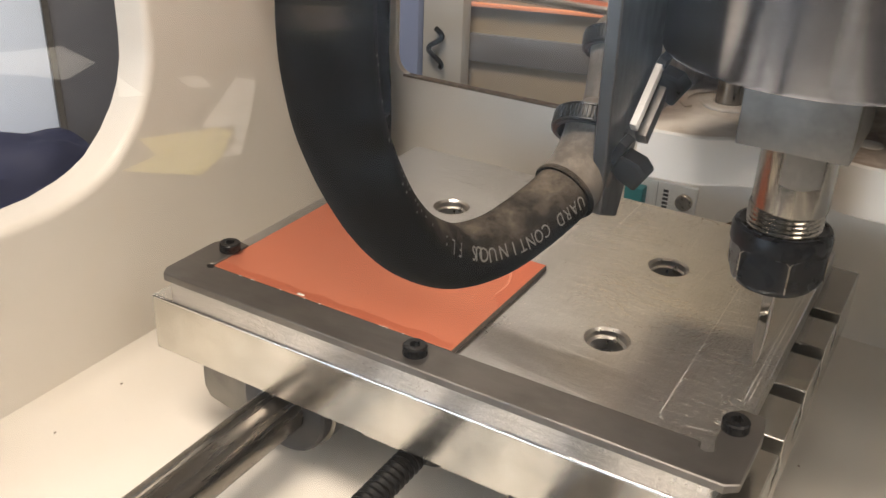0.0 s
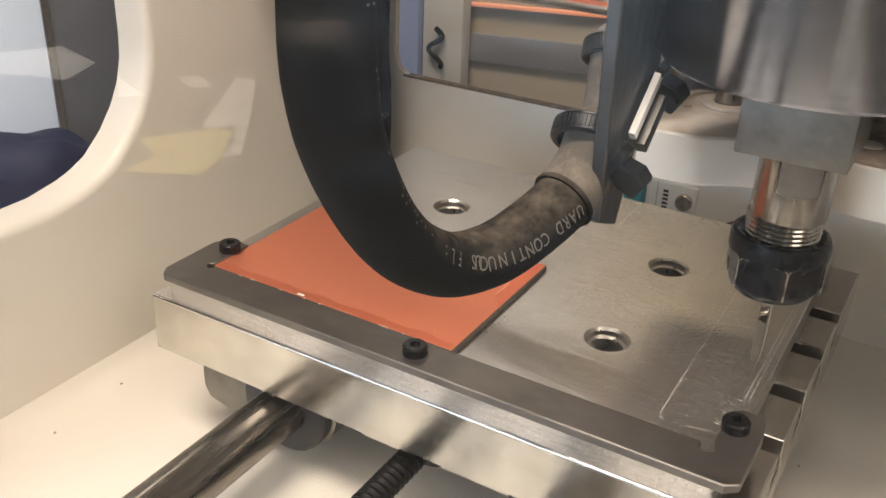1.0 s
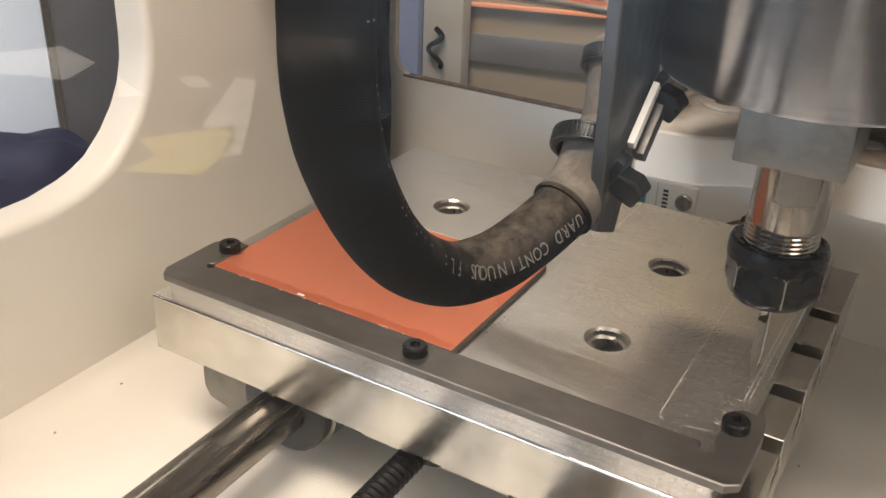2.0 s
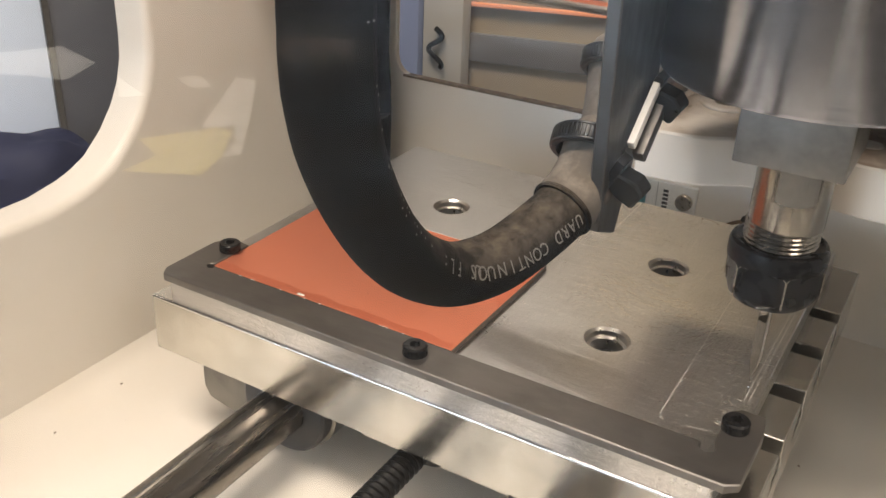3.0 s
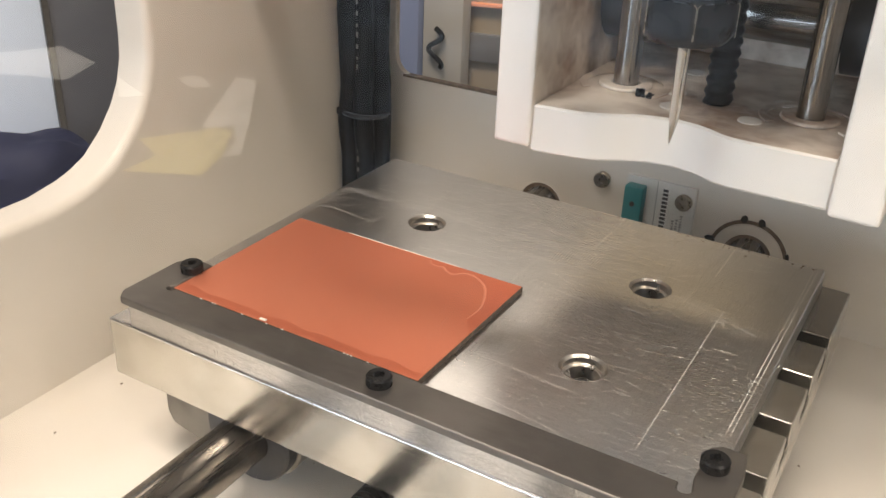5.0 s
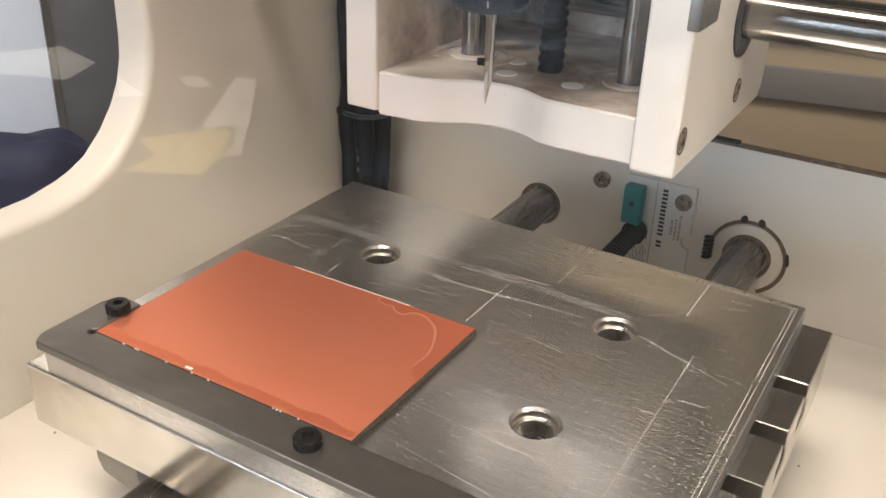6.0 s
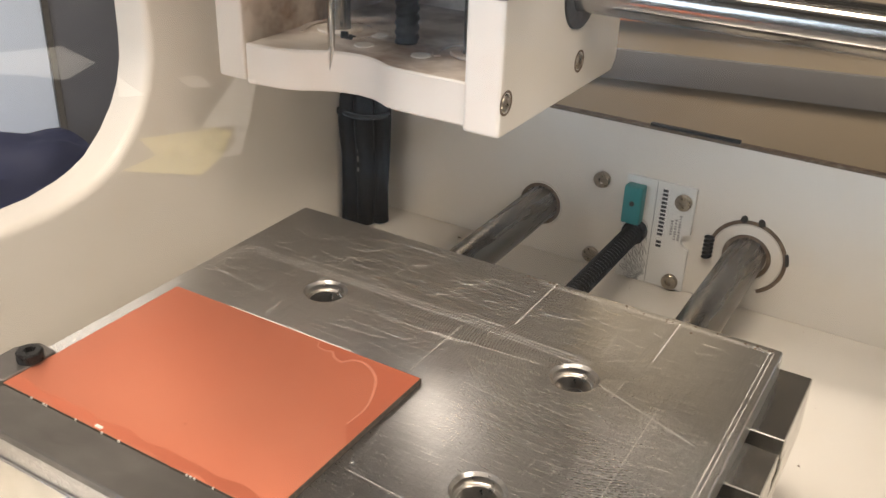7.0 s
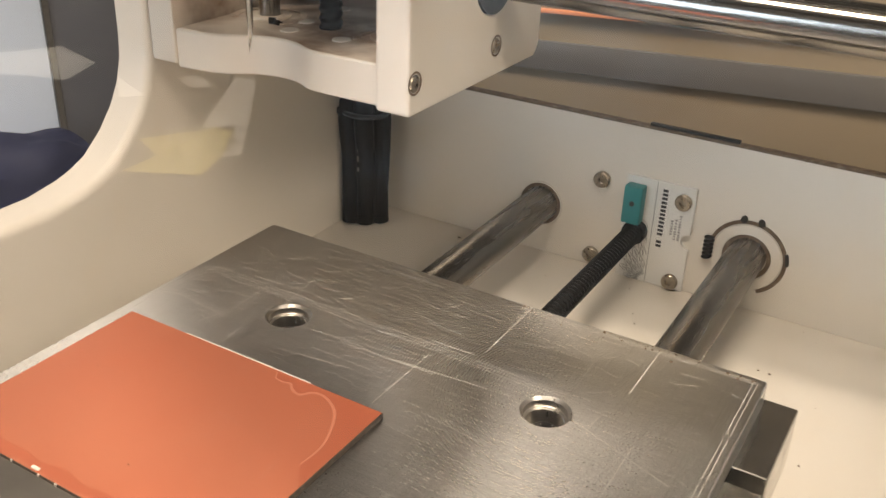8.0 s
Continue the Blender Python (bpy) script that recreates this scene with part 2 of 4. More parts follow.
def box(x0, x1, y0, y1, z0, z1, b=0.3, bm=None):
    tmp = bmesh.new()
    bmesh.ops.create_cube(tmp, size=1, matrix=Matrix.Translation(((x0 + x1) / 2, (y0 + y1) / 2, (z0 + z1) / 2)) @ Matrix.Diagonal((x1 - x0, y1 - y0, z1 - z0, 1)))
    bevel(tmp, b)
    return merge(bm, tmp)


def merge(bm, tmp):
    if bm is None:
        return tmp
    me = bpy.data.meshes.new("tmp")
    tmp.to_mesh(me)
    tmp.free()
    bm.from_mesh(me)
    bpy.data.meshes.remove(me)
    return bm


def lathe(profile, n=40, axis="z", at=(0, 0, 0), bm=None):
    """Turn a list of (radius, height) round an axis; closed at ends of zero radius or capped."""
    tmp = bmesh.new()
    rings = []
    for r, h in profile:
        rings.append([tmp.verts.new((max(r, 1e-4) * math.cos(2 * math.pi * k / n), max(r, 1e-4) * math.sin(2 * math.pi * k / n), h)) for k in range(n)])
    for a, b in zip(rings, rings[1:]):
        for k in range(n):
            tmp.faces.new((a[k], a[(k + 1) % n], b[(k + 1) % n], b[k]))
    if tuple(profile[0]) == tuple(profile[-1]):
        bmesh.ops.remove_doubles(tmp, verts=tmp.verts, dist=1e-5)
    else:
        tmp.faces.new(rings[0])
        tmp.faces.new(rings[-1])
    turn = {"z": Matrix(), "x": Matrix.Rotation(radians(90), 4, "Y"), "y": Matrix.Rotation(radians(-90), 4, "X")}[axis]
    bmesh.ops.transform(tmp, matrix=Matrix.Translation(at) @ turn, verts=tmp.verts)
    return merge(bm, tmp)


def slab(outline, holes, z0, z1, b=0.2, bm=None):
    """A plate of an outline in x and y, with holes through it."""
    tmp = bmesh.new()
    for loop in (outline, *holes):
        vs = [tmp.verts.new((x, y, z0)) for x, y in loop]
        for a, c in zip(vs, vs[1:] + vs[:1]):
            tmp.edges.new((a, c))
    bmesh.ops.triangle_fill(tmp, use_beauty=True, use_dissolve=False, edges=tmp.edges[:])
    made = bmesh.ops.extrude_face_region(tmp, geom=tmp.faces[:])
    bmesh.ops.translate(tmp, vec=(0, 0, z1 - z0), verts=[g for g in made["geom"] if isinstance(g, bmesh.types.BMVert)])
    bmesh.ops.recalc_face_normals(tmp, faces=tmp.faces)
    if b > 0:
        bmesh.ops.dissolve_limit(tmp, angle_limit=radians(1), verts=tmp.verts, edges=tmp.edges)
        bevel(tmp, b, 50, 1)
    return merge(bm, tmp)


def ring(cx, cy, r, n=36, start=0, end=360):
    full = abs(end - start) >= 360
    return [(cx + r * math.cos(radians(start + (end - start) * k / (n if full else n - 1))), cy + r * math.sin(radians(start + (end - start) * k / (n if full else n - 1)))) for k in range(n)]


def rounded(x0, x1, y0, y1, r, n=6):
    pts = []
    for cx, cy, a in ((x1 - r, y1 - r, 0), (x0 + r, y1 - r, 90), (x0 + r, y0 + r, 180), (x1 - r, y0 + r, 270)):
        pts += [(cx + r * math.cos(radians(a + 90 * k / n)), cy + r * math.sin(radians(a + 90 * k / n))) for k in range(n + 1)]
    return pts


def turned(bm, m):
    bmesh.ops.transform(bm, matrix=m, verts=bm.verts)
    return bm


UP_Y = Matrix.Rotation(radians(90), 4, "X")      # plan (x, y) -> (x, z), thickness towards -y
UP_X = Matrix(((0, 0, 1, 0), (1, 0, 0, 0), (0, 1, 0, 0), (0, 0, 0, 1)))  # plan (a, b) -> (y, z), thickness along +x


def tube(points, r, n=12, bm=None):
    """A round bar along points."""
    tmp = bmesh.new()
    ps = [Vector(p) for p in points]
    rings = []
    side = None
    for k, p in enumerate(ps):
        d = (ps[min(k + 1, len(ps) - 1)] - ps[max(k - 1, 0)]).normalized()
        if side is None:
            side = d.orthogonal().normalized()
        side = (side - d * side.dot(d)).normalized()
        up = d.cross(side)
        rr = r[k] if isinstance(r, (list, tuple)) else r
        rings.append([tmp.verts.new(p + rr * (side * math.cos(2 * math.pi * j / n) + up * math.sin(2 * math.pi * j / n))) for j in range(n)])
    for a, b in zip(rings, rings[1:]):
        for k in range(n):
            tmp.faces.new((a[k], a[(k + 1) % n], b[(k + 1) % n], b[k]))
    tmp.faces.new(rings[0])
    tmp.faces.new(rings[-1])
    return merge(bm, tmp)


def thread(r, length, pitch, depth, axis="z", at=(0, 0, 0), n=28):
    """A threaded bar: a helical ridge on a core."""
    tmp = bmesh.new()
    steps = int(length / pitch * 4)
    rings = []
    for i in range(steps + 1):
        h = i * pitch / 4
        row = []
        for k in range(n):
            a = 2 * math.pi * k / n
            ph = (h / pitch - k / n) % 1.0
            rr = r - depth * (0.5 + 0.5 * math.cos(2 * math.pi * ph))
            row.append(tmp.verts.new((rr * math.cos(a), rr * math.sin(a), h)))
        rings.append(row)
    for a, b in zip(rings, rings[1:]):
        for k in range(n):
            tmp.faces.new((a[k], a[(k + 1) % n], b[(k + 1) % n], b[k]))
    tmp.faces.new(rings[0])
    tmp.faces.new(rings[-1])
    turn = {"z": Matrix(), "x": Matrix.Rotation(radians(90), 4, "Y"), "y": Matrix.Rotation(radians(-90), 4, "X")}[axis]
    bmesh.ops.transform(tmp, matrix=Matrix.Translation(at) @ turn, verts=tmp.verts)
    return tmp


def structure(name, bm, mat, label):
    return tagged(new(name, finish(bm, mat, name)), label, "", "", "structure")


# ---- the machine's housing ----
XL, XR, YB, YF, ZF, ZT = -55.0, 179.0, 147.5, -104.0, -49.7, 190.0
structure("floor", box(XL - 12, XR + 12, YF - 12, YB + 12, ZF - 12, ZF, 0.5), HDPE, "white plastic machine floor, lightly soiled")


def wall_openings():
    # left wall: a large round-cornered window; plan is (y, z)
    edge = [(36, ZT - 30), (36.4, 52), (36.3, 42), (35.7, 35.2), (33.5, 28.0), (30.2, 21.9), (25.1, 15.5), (18.3, 9.6), (12.8, 7.0), (7.5, 5.3), (-2.2, 3.6), (-11.2, 3.4), (-70, 3.4), (-80, 8), (-84, 20), (-84, ZT - 30)]
    bm = slab([(YF, ZF), (YB, ZF), (YB, ZT), (YF, ZT)], [edge], 0, 12, 0)
    bmesh.ops.dissolve_limit(bm, angle_limit=radians(1), verts=bm.verts, edges=bm.edges)
    rim = [e for e in bm.edges if all(v.co.z > 11.9 for v in e.verts) and all(YF + 2 < v.co.x < YB - 2 for v in e.verts)]
    bmesh.ops.bevel(bm, geom=rim, offset=3.0, segments=5, profile=0.5, affect="EDGES", clamp_overlap=True)
    structure("wall_left", turned(bm, Matrix.Translation((XL - 12, 0, 0)) @ UP_X), HDPE, "white plastic side wall with a big rounded window")
    # back wall: a window with rounded corners above the sill
    bm = slab([(XL - 12, ZF), (XR + 12, ZF), (XR + 12, ZT), (XL - 12, ZT)], [rounded(-43.5, 167.5, 8.0, 188, 7)], 0, 2.5, 0.3)
    structure("wall_back", turned(bm, Matrix.Translation((0, YB + 2.5, 0)) @ UP_Y), HDPE, "white plastic back wall with a long window")
    bm = slab([(YF, ZF), (YB, ZF), (YB, ZT), (YF, ZT)], [edge], 0, 12, 0.6)
    structure("wall_right", turned(bm, Matrix.Translation((XR, 0, 0)) @ UP_X), HDPE, "white plastic side wall with a big rounded window")
    low = [(174, ZT), (174, -30)] + ring(160, -30, 14, 7, 0, -90) + ring(-32, -30, 14, 7, -90, -180) + [(-46, ZT)]
    bm = slab([(XL - 12, ZT), (XL - 12, ZF), (XR + 12, ZF), (XR + 12, ZT)] + low, [], 0, 12, 0.6)
    structure("wall_front", turned(bm, Matrix.Translation((0, YF, 0)) @ UP_Y), HDPE, "white plastic front wall with a wide opening, free at the top")

    # Unseen slab, added only to keep lamp light off the rear.
    structure("shade_slab", box(XL - 12, XR + 12, 64, 110, ZT, ZT + 6, 0.5), HDPE, "unseen white slab added to block light over the rear half")
    structure("trim_sill", box(-40, 164, YB - 0.4, YB + 2.4, 7.3, 8.25, 0.1), DIRT, "brown grimy window seal on the sill")


wall_openings()


# ---- the room round the machine ----
def room():
    z0, z1, a = -960, 1750, 2000
    bm = box(-900, 1100, -1600, 900, -100, -63, 3)
    for x in (-860, 1000):
        for y in (-1560, 800):
            box(x, x + 60, y, y + 60, z0, -100, 2, bm)
    structure("bench_top", bm, BENCH, "dark laminate workbench on four legs")
    structure("room_floor", box(-a, a, -a, a, z0 - 20, z0, 0), GREYBAND, "grey workshop floor")
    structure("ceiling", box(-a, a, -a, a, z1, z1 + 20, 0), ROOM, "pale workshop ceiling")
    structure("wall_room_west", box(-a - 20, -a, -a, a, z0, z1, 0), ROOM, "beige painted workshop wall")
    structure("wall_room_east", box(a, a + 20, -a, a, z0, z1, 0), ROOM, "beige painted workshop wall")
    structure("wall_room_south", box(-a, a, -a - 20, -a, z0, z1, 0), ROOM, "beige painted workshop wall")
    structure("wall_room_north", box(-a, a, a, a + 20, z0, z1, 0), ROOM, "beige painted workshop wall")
    for x in (-60, 180):
        for y in (-100, 150):
            solo("rubber_foot", lathe([(9, -63), (9, -62), (7.5, -61.7)], 20), RUBBER, "black rubber foot under the machine", "foot", "feet under the machine", at=(x, y, 0))


room()


# ---- things outside the windows ----
def outside():
    t = thing("storage_box", "beige cardboard box lying behind the machine", "box")
    part("body", box(-190, 260, 300, 420, -63, 60, 2), BEIGE, t)
    slant = Matrix.Translation((8, 0, -16)) @ Matrix.Rotation(radians(-3.6), 4, "Y")
    part("strip", turned(box(-112, 190, 297, 300.5, -7.6, 7.6, 0.5), slant), GREYBAND, t, "dark grey strip")
    part("orange_line", turned(box(-150, 190, 296, 300.5, 22.5, 24.2, 0.3), slant), ORANGE_STRIP, t, "thin orange line above the strip")
    solo("folder", box(-160, -119.5, 284, 297, -63, 40, 1), FOLDER_BLUE, "blue folder standing behind the machine", "folder")
    c = thing("hanging_lead", "dark curled lead in front of a grey pad", "lead")
    part("pad", box(-119, -94, 288, 297, -63, 40, 1), TAG_GREY, c, "grey pad")
    part("curl", tube([(-109 + 4.2 * math.sin(k * 0.16), 285, -12 - k * 0.4) for k in range(54)], 1.4, 10), LOOM, c, "curled dark lead")
    ob = solo("panel", box(-45, 22, 0, 6, -63, 110, 1), PALE_BLUE, "pale blue upright panel beside the machine", "panel", at=(-172, 62, 0))
    ob.rotation_euler.z = radians(50)
    ob = solo("post", box(0, 44, 0, 26, -63, 120, 1.5), GREY_POST, "dark grey upright post beside the machine", "post", at=(-158, 82, 0))
    ob.rotation_euler.z = radians(50)
    bm = bmesh.new()
    bmesh.ops.create_icosphere(bm, subdivisions=4, radius=1)
    for v in bm.verts:
        n = noise.noise(v.co * 2.3) * 0.16 + noise.noise(v.co * 6) * 0.05
        v.co = Vector((v.co.x * 26, v.co.y * 40, v.co.z * 26)) * (1 + n)
    solo("cloth_bag", turned(bm, Matrix.Translation((-142, 45, -36))), NAVY, "dark navy cloth bag slumped on the bench", "bag")

    # papers and a yellow note on the bench before the machine
    bm = slab([(-215, -400), (-190, -444), (-171, -425), (-155, -383), (-189, -365), (-191, -389)], [], -62.9, -62.6, 0)
    solo("sticky_note", bm, YELLOW, "torn yellow note lying on the bench", "note")
    for out in ([(-248, -510), (-234, -513), (-187, -453), (-158, -414), (-164, -406), (-184, -437), (-202, -432)],
                [(-305, -467), (-266, -452), (-275, -441)], [(-277, -488), (-268, -499), (-247, -488), (-256, -478)],
                [(-409, -453), (-388, -493), (-340, -480), (-325, -444), (-349, -438), (-383, -423)]):
        solo("paper_scrap", slab(out, [], -62.9, -62.6, 0), PAPER, "white scrap of paper lying on the bench", "paper", "paper scraps on the bench")


    # Unseen card, added to give the motor can its pale reflected band.
    solo("reflector_card", box(165, 315, -690, -440, -62.9, -62.0, 0.1), CARD, "unseen pale card added to be reflected in the motor can", "card")


outside()


def front_pane():
    bm = box(-60, 184, YF - 13.1, YF - 12.3, -46, 180, 0)
    ob = structure("window_front", bm, GLASS, "clear acrylic front pane")
    ob.visible_shadow = False


front_pane()


# ---- guide rods and lead screw of the bed ----
ROD_Z = -30.2


def rods():
    for x in (22.4, 98.9):
        ob = solo("guide_rod", lathe([(6.0, -250), (6.5, -249.5), (6.5, 0.5), (6.0, 1)], 48, "y", (0, 0, 0)), STEEL, "polished steel guide rod under the bed", "rod", "guide rods of the bed")
        ob.matrix_world = pose(x * MM, YB * MM, -29.7 * MM, 0.6)
    ob = solo("lead_screw", thread(3.5, 250, 2.0, 0.5, "y", (0, -250, 0)), SCREW_BLACK, "black threaded lead screw under the bed", "screw")
    ob.matrix_world = pose(60.2 * MM, YB * MM, -30.0 * MM, 0.35)


rods()

# ---- the bed: top plate, slotted base, bearings ----
BX0, BX1, BY0, BY1 = -5.6, 130.0, -9.4, 103.5
HOLES = [(29.0, 67.8), (94.7, 67.8), (94.7, 26.0), (29.0, 26.0)]


def build_bed():
    t = thing("milling_bed", "scratched aluminium milling bed with counterbored holes on its rods", "machine bed")
    plate = part("top_plate", slab(rounded(BX0, BX1, BY0, BY1, 0.8, 3), [ring(x, y, 5.1, 40) for x, y in HOLES], -6.0, 0, 0.25), BED, t, "scratched milled aluminium plate")
    for x, y in HOLES:
        part("counterbore", lathe([(5.15, -0.02), (4.65, -0.55), (4.6, -2.0), (4.45, -2.1), (3.95, -2.1), (3.8, -2.25), (3.8, -5.9), (5.15, -5.95), (5.15, -0.02)], 40), COUNTERBORE, t, "bright turned counterbore", at=pose(x * MM, y * MM, 0))
        part("bolt", socket_screw(2.9, 1.6, 1.3, -5.95), OXIDE, t, "black socket bolt", at=pose(x * MM, y * MM, 0))
    # base with slots across it, as a profile in (y, z) drawn along x
    z0, z1 = -21.6, -6.0
    pts = [(BY0 - 0.35, z0), (106, z0), (106, z1)]
    for yc in (77.0, 57.4, 37.2, 16.8):
        h = 2.5
        pts += [(yc + h, z1), (yc + h, z1 - 5.0), (yc + h + 2.2, z1 - 5.0), (yc + h + 2.2, z1 - 9), (yc - h - 2.2, z1 - 9), (yc - h - 2.2, z1 - 5.0), (yc - h, z1 - 5.0), (yc - h, z1)]
    pts += [(BY0 + 0.4, z1), (BY0 - 0.35, z1 - 0.75)]
    base = part("base_plate", turned(slab(pts, [], -12.4, 137.0, 0.25), UP_X), ALU, t, "bright sawn aluminium base with cross slots")
    # Pale tube added along the seam so a highlight line always shows.
    part("edge_line", tube([(-12.2, BY0 - 0.12, z1 - 0.3), (137 - 0.2, BY0 - 0.12, z1 - 0.3)], 0.42, 20), EDGE, base, "bright tube added to carry the edge highlight")
    for x, sx in ((22.4, -1), (98.9, 1)):
        for y in (1, 76):
            zc = -31.2
            out = [(-13.6, 9.5), (-13.6, 0)] + ring(0, 0, 13.6, 22, 180, 270) + [(16, -13.2)] + [(29, -10.5), (31, -7), (31, 9.5)]
            out = [(-a if sx < 0 else a, c) for a, c in out]
            if sx < 0:
                out = out[::-1]
            bm = slab(out, [ring(0, 0, 9.0, 32)], 0, 22, 0.6)
            hb = part("bearing_housing", turned(bm, Matrix.Translation((x, y + 22, zc)) @ UP_Y), ALU_GREY, t, "cast grey bearing housing")
            part("bearing_seal", lathe([(6.7, -3.6), (12.2, -3.6), (12.8, -3.0), (12.8, 0.2), (6.7, 0.2), (6.7, -3.6)], 40, "y", (x, y, zc)), BUSH, hb, "dark bearing seal")
    nb = part("screw_bracket", turned(slab([(-24, 9), (-24, -6), (-20, -8.5), (24, -8.5), (27, -6), (27, 9)], [ring(0, 0, 5.2, 28), ring(11, -5.4, 1.6, 16)], 0, 9, 0.6), Matrix.Translation((60.2, 16, ROD_Z)) @ UP_Y), ALU, t, "aluminium bracket round the lead screw")
    part("bolt", turned(socket_screw(1.5, 1.3, 0.8, -1.4), Matrix.Translation((71.2, 8.4, ROD_Z - 5.4)) @ Matrix.Rotation(radians(90), 4, "X")), SCREW_STEEL, nb, "small socket bolt")
    part("flange_nut", lathe([(3.7, -1.5), (6.4, -1.5), (6.8, -1.2), (6.8, 1.2), (3.7, 1.2), (3.7, -1.5)], 32, "y", (60.2, 6.6, ROD_Z - 0.8)), NYLON, nb, "black flange nut")
    scratches(plate)
    return t


def socket_screw(r, h, hexr, z):
    """A socket head: a bevelled cylinder with a hexagonal recess, standing on z."""
    bm = bmesh.new()
    n = 30
    prof = [(r, z), (r, z + h - 0.35), (r - 0.35, z + h)]
    rows = [[bm.verts.new((q * math.cos(2 * math.pi * k / n), q * math.sin(2 * math.pi * k / n), hh)) for k in range(n)] for q, hh in prof]
    for depth in (0, -0.55 * h):
        row = []
        for k in range(n):
            a = 2 * math.pi * k / n
            q = hexr * math.cos(radians(30)) / math.cos((a % radians(60)) - radians(30))
            row.append(bm.verts.new((q * math.cos(a), q * math.sin(a), z + h + depth)))
        rows.append(row)
    for a, b in zip(rows, rows[1:]):
        for k in range(n):
            bm.faces.new((a[k], a[(k + 1) % n], b[(k + 1) % n], b[k]))
    bm.faces.new(rows[0])
    bm.faces.new(rows[-1])
    return bm


def scratches(plate):
    """Engraved lines and scratches on the top plate, and specks for sparkle: shallow bright ridges."""
    rnd = random.Random(7)
    bm = bmesh.new()

    def line(x0, y0, x1, y1, w, z=0.008):
        a, b = Vector((x0, y0, 0)), Vector((x1, y1, 0))
        n = Vector((-(b - a).y, (b - a).x, 0)).normalized() * w * 0.33
        vs = [bm.verts.new((*(p).xy, z)) for p in (a - n, b - n, b, a)]
        ws = [bm.verts.new((*(p).xy, z)) for p in (a + n, b + n)]
        mid = [bm.verts.new((*p.xy, z + 0.02)) for p in (a, b)]
        bm.faces.new((vs[0], vs[1], mid[1], mid[0]))
        bm.faces.new((mid[0], mid[1], ws[1], ws[0]))
        bm.verts.remove(vs[2])
        bm.verts.remove(vs[3])

    # a tripled border line with a rounded corner
    for off, w in ((0.0, 0.16), (1.0, 0.08), (2.0, 0.14)):
        x0, y1, r = -4.7 + off, 76.6 - off, 6
        pts = [(x0, 10), (x0, y1 - r)] + [(x0 + r - r * math.cos(radians(a)), y1 - r + r * math.sin(radians(a))) for a in range(15, 91, 15)] + [(30, y1 - 0.3), (60, y1 - 0.2), (96, y1 - 1.4)]
        for p, q in zip(pts, pts[1:]):
            line(*p, *q, w)
    for off in (0.0, 0.9):
        for y0, y1 in ((20, 63), (65, 79), (80.5, 101.5)):
            line(127.4 + off, y0, 127.4 + off, y1, 0.2)
        line(70, 101.0 + 0.8 * off, 128, 101.0 + 0.8 * off, 0.14)
    for x0, y0, x1, y1, w in ((64.2, 51, 64.4, 73, 0.26), (74.4, 80, 74.4, 103.2, 0.3), (106.6, 82.8, 106.6, 101.7, 0.3), (114.2, 6, 113.4, 67, 0.2), (96.5, 78, 95.9, 89, 0.16), (103.9, 64.5, 104.4, 72.8, 0.16), (16.2, 59.6, 15.8, 82, 0.16), (24.8, 71, 23.1, 85.6, 0.24), (23.9, 51, 23.2, 58.6, 0.24), (0.3, 61.4, 16.2, 59.6, 0.2), (100.7, 68.1, 123.2, 59.7, 0.24), (59.4, 66.4, 86.1, 68.4, 0.2), (62.2, 77.4, 72.9, 77.6, 0.3), (45.4, 65.7, 69.2, 66.4, 0.2), (13.5, 54.6, 15.7, 61.5, 0.14), (37, 56.2, 52.9, 58.4, 0.14), (10, 78, 26, 79, 0.12), (74, 54, 88, 52, 0.14), (72, 18, 104, 16, 0.14), (74, 6, 100, 2.6, 0.14)):
        line(x0, y0, x1, y1, w)
    for k in range(150):
        x, y = rnd.uniform(70, 127), rnd.uniform(0, 60)
        a, l = rnd.choice((rnd.gauss(0.1, 0.25), rnd.gauss(-0.25, 0.2), rnd.gauss(1.5, 0.15))), rnd.uniform(0.6, 7) * rnd.random()
        line(x, y, min(129, x + l * math.cos(a)), y + l * math.sin(a), rnd.uniform(0.05, 0.12))
    for k in range(16):
        x, y = rnd.uniform(0, 80), rnd.uniform(56, 100)
        line(x, y, min(128, x + rnd.uniform(5, 22)), y + rnd.uniform(-1.5, 1.0), rnd.uniform(0.02, 0.04))
    for k in range(70):
        x, y = rnd.uniform(-3, 126), rnd.uniform(60, 100)
        a, l = rnd.gauss(0.0, 0.4), rnd.uniform(0.6, 9) * rnd.random()
        line(x, y, min(129, x + l * math.cos(a)), y + l * math.sin(a), rnd.uniform(0.03, 0.06))
    # Reflected sparkle, drawn as short bright specks on the right half.
    for k in range(420):
        x, y = min(127.5, rnd.gauss(108, 16)), rnd.uniform(-2, 66)
        a, l = rnd.uniform(0, 6.3), rnd.uniform(0.12, 0.4)
        line(x, y, min(129, x + l * math.cos(a)), y + l * math.sin(a), rnd.uniform(0.10, 0.22))
    for k in range(90):
        x, y = rnd.uniform(118, 127), rnd.uniform(8, 45)
        line(x, y, x + rnd.uniform(0.2, 0.8), y + rnd.uniform(-0.4, 0.4), rnd.uniform(0.06, 0.16))
    for ax, ay in ((7.2, 87.8), (15.5, 96.3), (24.0, 86.2), (29.2, 97.4), (38.5, 87.2), (44.0, 97.0), (54.8, 86.6), (59.5, 95.9), (89.2, 95.6)):
        pts = ring(ax - 6.5, ay, 6.5, 14, -75, 80)
        for p, q in zip(pts, pts[1:]):
            line(*p, *q, 0.1)
    spots = bmesh.new()
    for k in range(46):
        x, y, q = rnd.uniform(62, 129), 103 - abs(rnd.gauss(0, 2.2)), rnd.uniform(0.15, 0.7)
